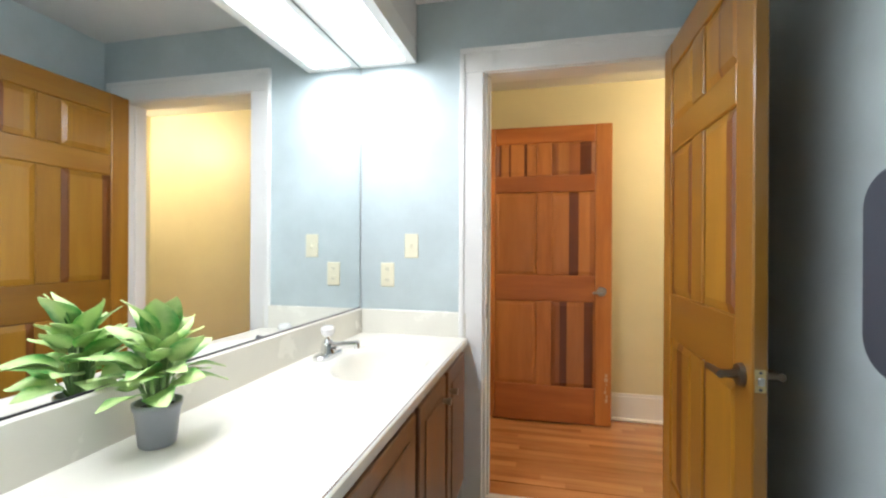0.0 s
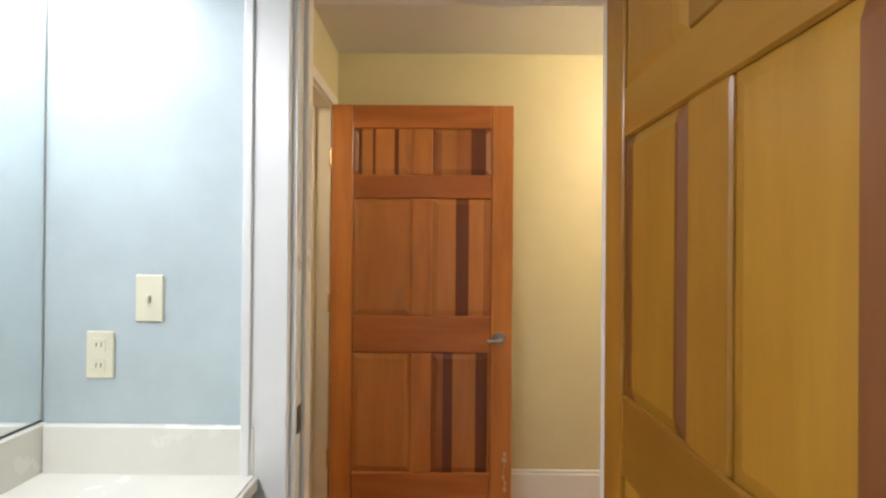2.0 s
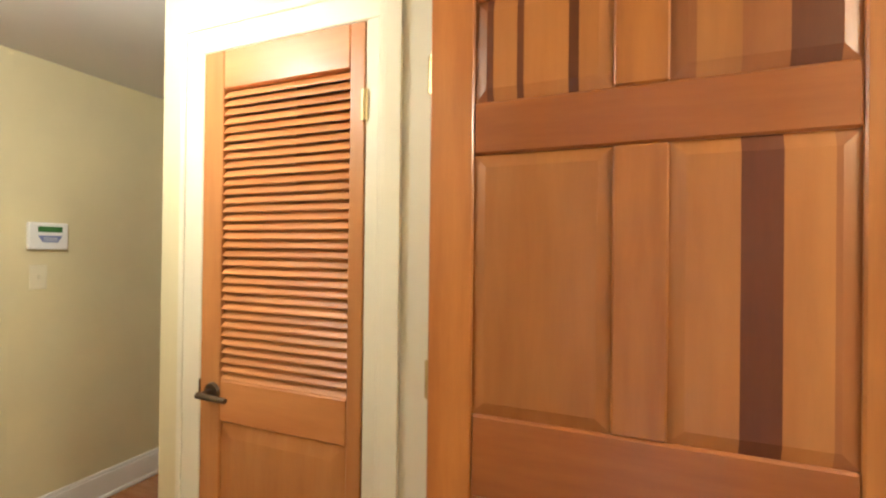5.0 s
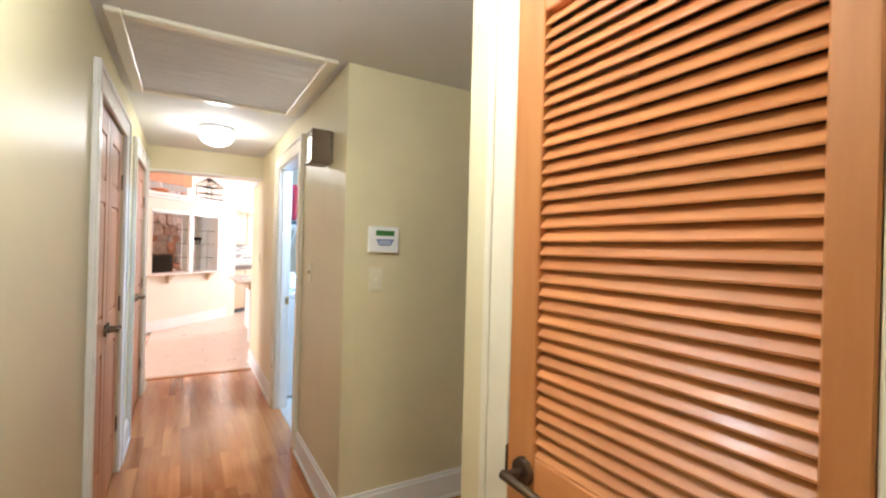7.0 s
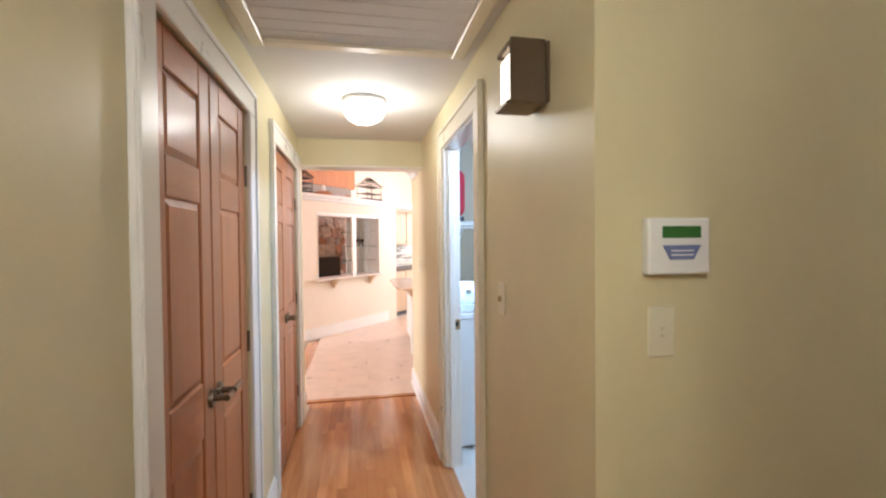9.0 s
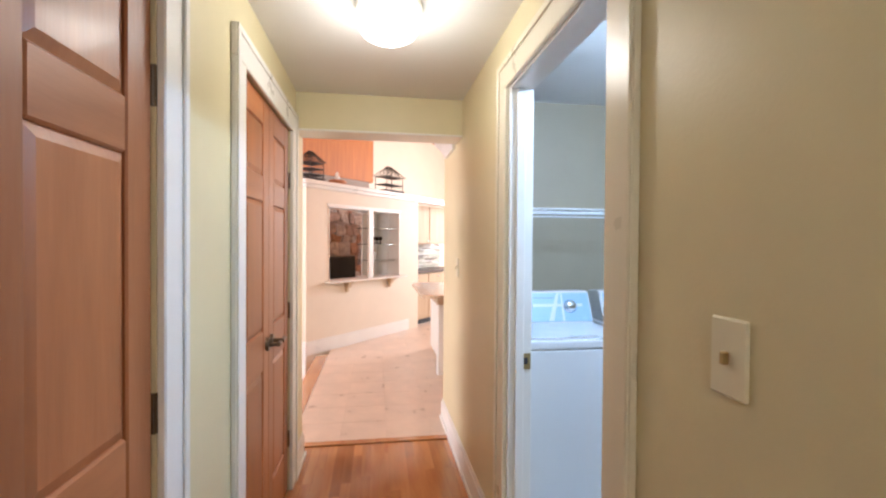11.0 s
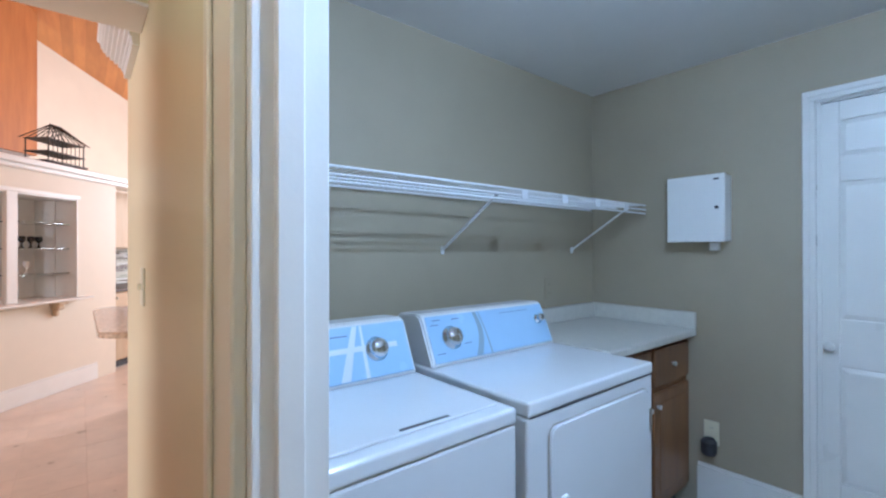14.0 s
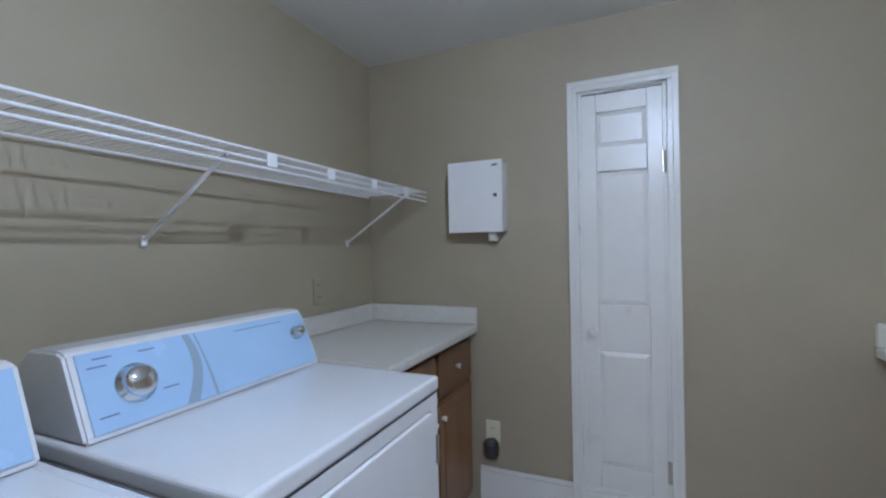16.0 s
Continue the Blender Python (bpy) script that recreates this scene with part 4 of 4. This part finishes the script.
def leaf_mesh(length, width, droop, fold):
    bm = bmesh.new()
    rows = []
    n = 9
    for i in range(n + 1):
        u = i / n
        w = width * (math.sin(math.pi * u ** 0.75) ** 0.85 if 0 < u < 1 else 0.0) + 0.0008
        z = -droop * u * u * length
        x = length * u
        rows.append([bm.verts.new((x, s * w, z + fold * abs(s) * w + 0.003 * math.sin(9 * u + 3 * s))) for s in (-1, -0.5, 0, 0.5, 1)])
    for p, q in zip(rows, rows[1:]):
        for k in range(4):
            bm.faces.new((p[k], q[k], q[k + 1], p[k + 1]))
    return bm


LEAF = M_LEAF
nt = LEAF.node_tree
tc = [n for n in nt.nodes if n.type == "TEX_COORD"][0]
sep = nt.nodes.new("ShaderNodeSeparateXYZ")
ab = nt.nodes.new("ShaderNodeMath")
ab.operation = "ABSOLUTE"
nz = nt.nodes.new("ShaderNodeTexNoise")
nz.inputs["Scale"].default_value = 55
sm = nt.nodes.new("ShaderNodeMath")
sm.operation = "MULTIPLY_ADD"
sm.inputs[1].default_value = 0.026
rp = nt.nodes.new("ShaderNodeMapRange")
rp.inputs["From Min"].default_value, rp.inputs["From Max"].default_value = 0.026, 0.056
mx = nt.nodes.new("ShaderNodeMix")
mx.data_type = "RGBA"
mx.inputs["A"].default_value, mx.inputs["B"].default_value = (0.56, 0.74, 0.30, 1), (0.07, 0.34, 0.06, 1)
nt.links.new(tc.outputs["Object"], sep.inputs[0])
nt.links.new(tc.outputs["Object"], nz.inputs["Vector"])
nt.links.new(sep.outputs["Y"], ab.inputs[0])
nt.links.new(nz.outputs["Fac"], sm.inputs[0])
nt.links.new(ab.outputs[0], sm.inputs[2])
nt.links.new(sm.outputs[0], rp.inputs["Value"])
nt.links.new(rp.outputs[0], mx.inputs["Factor"])
nt.links.new(mx.outputs["Result"], nt.nodes["Principled BSDF"].inputs["Base Color"])
for i in range(LEAVES):
    az = i * 137.5 + rng.uniform(-15, 15)
    up = 80 - 72 * (i / LEAVES) + rng.uniform(-8, 8)
    ln = rng.uniform(0.09, 0.135)
    base_h = 0.15 + 0.15 * (1 - i / LEAVES) + rng.uniform(-0.02, 0.02)
    rad = 0.016 + 0.038 * (i / LEAVES)
    a = radians(az)
    tip = Vector((rad * math.cos(a), rad * math.sin(a), base_h))
    part("stem", cyl(bmesh.new(), (0.015 * math.cos(a), 0.015 * math.sin(a), 0.10), tip, 0.004, 0.0025, 7), M_STEM, pl)
    part("leaf", leaf_mesh(ln, ln * rng.uniform(0.30, 0.38), rng.uniform(0.15, 0.55), 0.15), LEAF, pl, smooth=True,
         m=Matrix.Translation(tip) @ pose(0, 0, 0, rng.uniform(-35, 35), -up, az))
pl.scale = (0.76, 0.76, 0.76)
hp = thing("wall_hung_case", pose(0.66, 0.755, 0.968), "dark slate rounded case hung on wall", "case")
part("shell", slab(bmesh.new(), -0.24, 0.24, 0, 0.375, -0.001, -0.12, 0.07, 8), M_SLATE, hp)
part("lid", slab(bmesh.new(), -0.235, 0.235, 0.005, 0.370, -0.1205, -0.15, 0.066, 8), M_SLATE, hp)


def switch_plate(name, m, label, kind, material=M_IVORY):
    s = thing(name, m, label, "switch" if kind == "switch" else "outlet")
    part("plate", box(-0.0355, 0.0355, -0.007, 0, -0.06, 0.06, bevel=0.003), material, s)
    if kind == "switch":
        part("toggle", box(-0.005, 0.005, -0.018, -0.0072, -0.010, 0.010, bevel=0.002), M_BRASS if "hall wall" in label else material, s)
    else:
        for z in (-0.026, 0.026):
            sk = part("socket", box(-0.016, 0.016, -0.0095, -0.0072, z - 0.016, z + 0.016, bevel=0.001), material, s)
            for x in (-0.006, 0.006):
                part("slot", box(x - 0.001, x + 0.001, -0.0102, -0.0096, z - 0.005, z + 0.006), M_DARK, sk)
    return s


switch_plate("light_switch", pose(-0.703, 2.125, 1.207), "ivory light switch on blue grey wall", "switch")
switch_plate("wall_outlet", pose(-0.827, 2.125, 1.063), "ivory double outlet on blue grey wall", "outlet")
switch_plate("light_switch", pose(-3.40, 3.32, 1.222), "ivory light switch on cream hall wall", "switch")
switch_plate("light_switch", pose(-5.68, 3.32, 1.23), "ivory light switch at hall end", "switch")
switch_plate("light_switch", pose(-2.73, 3.487, 1.225, 0, 0, 90), "ivory light switch under thermostat", "switch")
part("strike_plate", box(-0.332, -0.329, 2.135, 2.16, 0.86, 0.93), M_BRONZE, bpy.data.objects["trim_bath_jamb"])
part("strike_plate", box(-4.537, -4.533, 3.375, 3.412, 0.88, 0.945), M_BRASS, bpy.data.objects["trim_laundry_jamb"])
part("strike_hole", box(-4.5328, -4.5322, 3.383, 3.400, 0.90, 0.928), M_DARK, bpy.data.objects["trim_laundry_jamb"])

# ---- hall ----
th = thing("thermostat", pose(-2.73, 3.517, 1.36, 0, 0, 90), "white wall thermostat with green display", "thermostat")
part("case", box(-0.080, 0.082, -0.028, 0, 0, 0.132, bevel=0.006, seg=2), M_WHITE, th)
part("display", box(-0.045, 0.055, -0.030, -0.0281, 0.085, 0.112), M_LCD, th, "green liquid crystal display")
bm = bmesh.new()
vs = [bm.verts.new((x, y, z)) for y in (-0.0305, -0.0281) for x, z in ((-0.025, 0.035), (0.035, 0.035), (0.055, 0.068), (-0.045, 0.068))]
bm.faces.new(vs[:4]), bm.faces.new(vs[4:])
for k in range(4):
    bm.faces.new((vs[k], vs[(k + 1) % 4], vs[4 + (k + 1) % 4], vs[4 + k]))
part("keypad", bm, M_INK, th, "blue grey trapezoid keypad")
for z in (0.044, 0.054):
    part("key_row", box(-0.024, 0.034, -0.0315, -0.0306, z, z + 0.003), M_WHITE, th)
sc = thing("wall_sconce", pose(-3.03, 3.32, 1.83), "bronze box wall sconce with lit glass", "light")
part("back_plate", box(-0.065, 0.065, -0.012, 0, 0, 0.17, bevel=0.003), M_BRONZE, sc)
part("side", box(0.050, 0.062, -0.115, -0.0125, -0.005, 0.175, bevel=0.003), M_BRONZE, sc)
part("top", box(-0.062, 0.0495, -0.115, -0.0125, 0.155, 0.172, bevel=0.003), M_BRONZE, sc)
part("bottom", box(-0.062, 0.0495, -0.122, -0.0125, -0.006, 0.006, bevel=0.002), M_BRONZE, sc)
part("glass", box(-0.058, 0.046, -0.108, -0.02, 0.012, 0.15, bevel=0.01), M_SHADE, sc, "glowing frosted glass")


def dome(x, y, z, label, glass=M_DOME):
    d = thing("ceiling_dome_light", pose(x, y, z), label, "light", "dome ceiling lights")
    part("pan", lathe(bmesh.new(), [(0.001, 0), (0.125, 0), (0.128, -0.012), (0.118, -0.025), (0.001, -0.025)], 32), M_WHITE, d, smooth=True)
    o = part("shade", lathe(bmesh.new(), [(0.112, -0.025), (0.122, -0.045), (0.120, -0.080), (0.098, -0.115), (0.055, -0.137), (0.001, -0.143)], 32), glass, d, "glowing white glass dome", smooth=True)
    o.visible_shadow = False
    part("finial", lathe(bmesh.new(), [(0.001, -0.142), (0.008, -0.145), (0.006, -0.152), (0.001, -0.154)], 12), M_BRASS, d, smooth=True)


dome(-4.5, 2.83, 2.289, "lit frosted dome light on hall ceiling")
dome(-1.45, 2.72, 2.289, "lit frosted dome light on hall ceiling")
dome(1.45, 2.58, 2.374, "lit frosted dome light on vestibule ceiling")
dome(-4.1, 4.0, 2.304, "lit frosted dome light on laundry ceiling", glow("lit_cool_dome_glass", (0.7, 0.85, 1.0), 1.5))
ah = thing("attic_hatch", pose(-3.26, 2.81, 2.289), "white beadboard attic hatch with moulded frame", "hatch")
for x0, x1, y0, y1 in ((-0.53, 0.53, -0.46, -0.40), (-0.53, 0.53, 0.40, 0.46), (-0.53, -0.47, -0.399, 0.399), (0.47, 0.53, -0.399, 0.399)):
    part("frame_board", box(x0, x1, y0, y1, -0.02, 0, bevel=0.005), M_CREAM, ah)
for i in range(11):
    part("bead_board", box(-0.469 + i * 0.0853, -0.469 + i * 0.0853 + 0.0815, -0.399, 0.399, -0.008, 0, bevel=0.003), M_CEIL, ah)

# ---- laundry ----
def appliance(name, y0, y1, label, kind):
    w = y1 - y0
    a = thing(name, pose(-4.755, y0, 0), label, "washer" if kind == "washer" else "dryer")
    part("body", box(-0.70, 0, 0, w, 0.02, 0.898, bevel=0.008, seg=2), M_APPL, a)
    part("foot", box(-0.66, -0.06, 0.04, w - 0.04, 0.0, 0.019), M_DARK, a)
    part("top", box(-0.72, 0.004, 0.001, w - 0.001, 0.9, 0.941, bevel=0.009, seg=3), M_APPL, a)
    bm = bmesh.new()
    prof = [(-0.66, 0.942), (-0.42, 0.942), (-0.42, 0.951), (-0.492, 1.108), (-0.515, 1.116), (-0.62, 1.112), (-0.66, 1.08)]
    ends = [[bm.verts.new((x, y, z)) for x, z in prof] for y in (0.012, w - 0.012)]
    for k in range(len(prof)):
        bm.faces.new((ends[0][k], ends[0][(k + 1) % len(prof)], ends[1][(k + 1) % len(prof)], ends[1][k]))
    bm.faces.new(ends[0]), bm.faces.new(ends[1])
    bmesh.ops.bevel(bm, geom=bm.edges[:], offset=0.006, segments=2, affect="EDGES")
    con = part("console", bm, M_APPL, a)
    # the sloping face: local x across, z up the slope
    tilt = math.degrees(math.atan2(0.072, 0.157))
    face = pose(-0.42, 0, 0.951) @ pose(0, 0, 0, 0, 0, 90) @ pose(0, 0, 0, -tilt, 0, 0)
    part("fascia", box(0.028, w - 0.022, -0.0035, 0.0, 0.003, 0.170, bevel=0.0015), M_CONSOLE, con, "pale blue control fascia", m=face)

    def knob(x, z, r):
        bm = lathe(bmesh.new(), [(r * 1.25, 0), (r * 1.25, 0.004), (r * 1.02, 0.008), (r * 0.98, 0.022), (r * 0.86, 0.030), (r * 0.5, 0.034), (0.001, 0.035)], 32, Matrix.Rotation(radians(90), 4, "X"))
        kn = part("knob", bm, M_CHROME, con, "round chrome control knob", smooth=True, m=face @ pose(x, -0.004, z))
        return kn

    def swoosh(xa, xb, width, lean, material=M_SWOOSH):
        bm = bmesh.new()
        n = 10
        vs = []
        for i in range(n + 1):
            u = i / n
            x = xa + (xb - xa) * u + lean * math.sin(math.pi * u)
            ww = width * (1 - 0.45 * u)
            vs.append([bm.verts.new((x - ww, -0.0042, 0.005 + 0.163 * u)), bm.verts.new((x + ww, -0.0042, 0.005 + 0.163 * u))])
        for p, q in zip(vs, vs[1:]):
            bm.faces.new((p[0], p[1], q[1], q[0]))
        part("swoosh", bm, material, con, "curved printed stripe", m=face)

    if kind == "washer":
        for x, r in ((0.10, 0.022), (0.21, 0.022), (0.462, 0.031)):
            knob(x, 0.088, r)
        swoosh(0.34, 0.40, 0.016, 0.0)
        swoosh(0.415, 0.42, 0.007, 0.0)
        part("stripe", box(0.24, 0.54, -0.0047, -0.0043, 0.088, 0.105), M_SWOOSH, con, m=face)
        part("print", box(0.25, 0.37, -0.0045, -0.0036, 0.140, 0.143), M_INK, con, m=face)
        lid = part("lid", box(-0.40, -0.035, 0.03, w - 0.03, 0.9412, 0.949, bevel=0.005, seg=2), M_APPL, a)
        part("lid_slot", box(-0.055, -0.045, 0.28, 0.42, 0.9491, 0.9498), M_DARK, lid, "dark finger slot")
    else:
        knob(0.125, 0.085, 0.034)
        knob(0.615, 0.105, 0.017)
        swoosh(0.235, 0.262, 0.016, 0.022, M_FADEDBLUE)
        swoosh(0.300, 0.285, 0.004, 0.004, M_FADEDBLUE)
        for x, z in ((0.062, 0.135), (0.075, 0.152), (0.165, 0.150), (0.062, 0.032), (0.195, 0.055)):
            part("print", box(x - 0.018, x + 0.018, -0.0045, -0.0036, z, z + 0.003), M_INK, con, m=face)
        part("print", box(0.40, 0.57, -0.0045, -0.0036, 0.150, 0.152), M_INK, con, m=face)
        door = part("door", slab(bmesh.new(), 0.09, w - 0.04, 0.16, 0.855, 0.0013, 0.010, 0.035), M_APPL, a)
        part("door_handle", slab(bmesh.new(), 0.130, 0.162, 0.53, 0.655, 0.0102, 0.020, 0.008), M_WHITE, door)
        part("handle_recess", box(0.0201, 0.0206, 0.141, 0.151, 0.545, 0.64), M_NICKEL, door)
        part("door_gap", slab(bmesh.new(), 0.085, w - 0.035, 0.155, 0.860, 0.0002, 0.0012, 0.038), M_NICKEL, a, "grey gap round door")
        for z in (0.32, 0.70):
            part("hinge", box(0.0005, 0.012, w - 0.034, w - 0.026, z, z + 0.08), M_NICKEL, a)
        part("seam", box(0.0002, 0.0015, 0.01, w - 0.01, 0.8965, 0.8995), M_SLATE, a)
    return a


appliance("washing_machine", 3.425, 4.03, "white top load washer with pale blue console", "washer")
appliance("clothes_dryer", 4.072, 4.762, "white dryer with pale blue sloping console", "dryer")


def laundry_cabinet(name, x_back, x_front, y0, y1, label):
    """A base cabinet whose front looks along x."""
    s = 1 if x_front > x_back else -1
    c = thing(name, pose(x_front, y0, 0, 0, 0, 0 if s > 0 else 0), label, "cabinet", "laundry cabinets")
    dep = abs(x_front - x_back) - 0.03
    w = y1 - y0

    def sx(a, b):
        return sorted((s * a, s * b))
    part("body", box(*sx(-dep, -0.045), 0.004, w - 0.002, 0.10, 0.894), M_CAB, c)
    # toe kick coloured near black for the shade beneath the doors
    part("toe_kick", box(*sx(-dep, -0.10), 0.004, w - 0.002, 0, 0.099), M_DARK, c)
    for k in range(2):
        a, b = 0.015 + k * w / 2, (k + 1) * w / 2 - 0.012
        for z0, z1, n in ((0.13, 0.66, "door"), (0.69, 0.87, "drawer")):
            p = part(n, box(*sx(-0.044, -0.028), a, b, z0, z1, bevel=0.004), M_CAB, c)
            if n == "door":
                part("door_panel", box(*sx(-0.0279, -0.024), a + 0.05, b - 0.05, z0 + 0.05, z1 - 0.05, bevel=0.002), M_CAB, p)
            ky = (a + b) / 2 if n == "drawer" else (b - 0.03 if k == 0 else a + 0.03)
            kz = (z0 + z1) / 2 if n == "drawer" else z1 - 0.06
            part("knob", cyl(bmesh.new(), (s * -0.028, ky, kz), (s * -0.010, ky, kz), 0.007, 0.012), M_WHITE, p, "small pale round knob")
    return c


laundry_cabinet("laundry_cabinet", -5.55, -4.95, 4.83, 5.645, "brown oak laundry cabinet with two doors")
laundry_cabinet("laundry_cabinet", -2.85, -3.44, 4.83, 5.645, "brown oak laundry cabinet with two doors")
for x0, x1, xs0, xs1 in ((-5.548, -4.945, -5.548, -5.528), (-3.46, -2.852, -2.872, -2.852)):
    t = thing("laundry_worktop", pose(0, 0, 0), "pale laminate laundry worktop with splash", "worktop", "laundry worktops")
    part("slab", box(x0, x1, 4.815, 5.648, 0.895, 0.932, bevel=0.008, seg=2), M_LAMINATE, t)
    part("back_splash", box(xs0, xs1, 4.815, 5.648, 0.933, 1.018, bevel=0.004), M_LAMINATE, t)
    part("end_splash", box(max(x0, xs1) if xs0 == x0 else x0, x1 if xs0 == x0 else xs0, 5.628, 5.648, 0.933, 1.018, bevel=0.004), M_LAMINATE, t)
eb = thing("panel_box", pose(-4.915, 5.65, 1.385), "white metal utility box with small lock", "box")
part("case", box(-0.13, 0.13, -0.085, 0, 0, 0.325, bevel=0.003), M_WHITE, eb)
part("cover", box(-0.135, 0.135, -0.10, -0.0855, -0.004, 0.329, bevel=0.003), M_WHITE, eb)
part("lock", cyl(bmesh.new(), (0.10, -0.1, 0.165), (0.10, -0.108, 0.165), 0.008), M_DARK, eb, "small dark key lock")
part("cable_stub", box(0.05, 0.09, -0.06, -0.02, -0.045, -0.005, bevel=0.004), M_WHITE, eb)
part("keyhole_tab", box(0.085, 0.11, -0.1012, -0.1002, 0.30, 0.308), M_DARK, eb)
o2 = switch_plate("wall_outlet", pose(-4.875, 5.65, 0.415), "ivory outlet with black plug adaptor", "outlet")
part("adaptor", lathe(bmesh.new(), [(0.001, -0.045), (0.03, -0.045), (0.036, -0.03), (0.036, 0.02), (0.025, 0.035), (0.001, 0.037)], 16, Matrix.Translation((0, -0.04, -0.055))), M_DARK, o2, "black plug adaptor")
switch_plate("wall_outlet", pose(-5.55, 5.20, 1.125, 0, 0, 90), "beige painted outlet above laundry worktop", "outlet", M_BEIGE)
lc = thing("closet_door", pose(-4.442, 5.668, 0.012), "closed white painted narrow panel door", "door")
W = 0.324
for x0, x1 in ((0, 0.06), (W - 0.06, W)):
    part("stile", box(x0, x1, -0.0175, 0.0175, 0, 1.96, bevel=0.003), M_TRIM, lc)
zs = (0.0, 0.34, 0.836, 1.037, 1.618, 1.726, 1.88, 1.96)
for z0, z1 in zip(zs[0::2], zs[1::2]):
    part("rail", box(0.0605, W - 0.0605, -0.017, 0.017, z0, z1, bevel=0.003), M_TRIM, lc)
for z0, z1 in zip(zs[1::2], zs[2::2]):
    part("panel", raised_panel(0.06, W - 0.06, z0, z1, edge=0.02), M_TRIM, lc)
part("knob", lathe(bmesh.new(), [(0.001, 0.045), (0.016, 0.042), (0.02, 0.03), (0.01, 0.015), (0.012, 0)], 20, pose(0.03, -0.0175, 0.92, 90, 0, 0)), M_WHITE, lc, smooth=True)
for z in (0.35, 1.64):
    hinge(lc, W + 0.006, z, -0.022, M_NICKEL)
jamb_x("trim_laundry_closet_jamb", 5.648, 5.75, -4.455, -4.105, 1.99, M_TRIM, 5.69)
setting("wall_laundry_closet", box(-4.6, -3.96, 5.9, 5.95, 0, H), M_BEIGE, "plain closet back wall", "wall")
ws = thing("wire_shelf", pose(0, 0, 0), "white vinyl coated wire shelf with braces", "shelf")
for x, z in ((-5.53, 1.585), (-5.36, 1.585), (-5.19, 1.590), (-5.19, 1.566), (-5.19, 1.545)):
    part("rod", cyl(bmesh.new(), (x, 3.42, z), (x, 5.60, z), 0.004, n=8), M_WIRE, ws)
wire = to_mesh("wire", cyl(bmesh.new(), (-5.545, 0, 1.5905), (-5.19, 0, 1.5905), 0.0016, n=6), M_WIRE)
for i in range(85):
    piece("wire", wire, ws, pose(0, 3.43 + i * 0.0255, 0))
for y in (3.60, 4.43, 5.42):
    b = part("brace", cyl(bmesh.new(), (-5.20, y, 1.565), (-5.543, y, 1.345), 0.0055, n=10), M_WIRE, ws)
    part("brace_foot", box(-5.55, -5.538, y - 0.010, y + 0.010, 1.325, 1.36, bevel=0.004), M_WIRE, b)
for i in range(4):
    part("clip", box(-5.186, -5.180, 4.55 + i * 0.27, 4.59 + i * 0.27, 1.55, 1.588, bevel=0.002), M_WIRE, ws)
rb = thing("red_bag", pose(-5.37, 3.54, 1.592), "shiny red bag with dark base on wire shelf", "bag")
part("base", box(-0.09, 0.09, -0.09, 0.09, 0, 0.05, bevel=0.02, seg=3), M_DARK, rb)
bm = bmesh.new()
bx(bm, -0.10, 0.10, -0.10, 0.10, 0.051, 0.42, 0.055, 4)
part("shell", bm, M_RED, rb, smooth=True)
for y in (-0.045, 0.045):
    part("ridge", cyl(bmesh.new(), (0.10, y, 0.09), (0.10, y, 0.38), 0.012, n=10), M_RED, rb)

# ---- pieces of floors and walls ----
rng = random.Random(7)
count = 0
for r in range(18):
    y0 = 2.312 + r * 0.0559
    x = -5.88 - rng.uniform(0, 0.5)
    while x < 1.55:
        ln = rng.choice((0.5, 0.62, 0.8, 1.05))
        a, b = max(x, -5.885), min(x + ln, 1.6)
        if b - a > 0.04 and count < 300:
            o = new("plank", to_mesh("plank", box(a, b - 0.0008, y0, y0 + 0.0551, -0.0039, 0.0), M_PLANK))
            o.parent = FLOOR_HALL
            count += 1
        x += ln
tile = to_mesh("tile", box(-0.1642, 0.1642, -0.1642, 0.1642, -0.0039, 0.0, bevel=0.0008), M_TILE)
for i in range(24):
    for j in range(10):
        x, y = -6.12 - i * 0.33, 2.37 + j * 0.33
        o = piece("tile", tile, FLOOR_KITCHEN, pose(x, y, 0))
# uneven field stones
rng = random.Random(21)
z = 0.3
k = 0
while z < 2.6:
    h = rng.uniform(0.13, 0.26)
    x = -1.4 + rng.uniform(0, 0.1)
    while x < 3.1:
        w = rng.uniform(0.13, 0.32)
        if k < 260:
            bm = box(x, x + w - 0.012, 1.85 - rng.uniform(0, 0.03), 1.90, z, z + h - 0.012, bevel=0.025)
            for v in bm.verts:
                v.co += Vector((rng.uniform(-0.035, 0.035), rng.uniform(-0.008, 0.008), rng.uniform(-0.045, 0.045)))
            bm.transform(ANG)
            o = new("stone", to_mesh("stone", bm, rng.choice(M_STONES)))
            o.parent = STONE_WALL
            k += 1
        x += w
    z += h
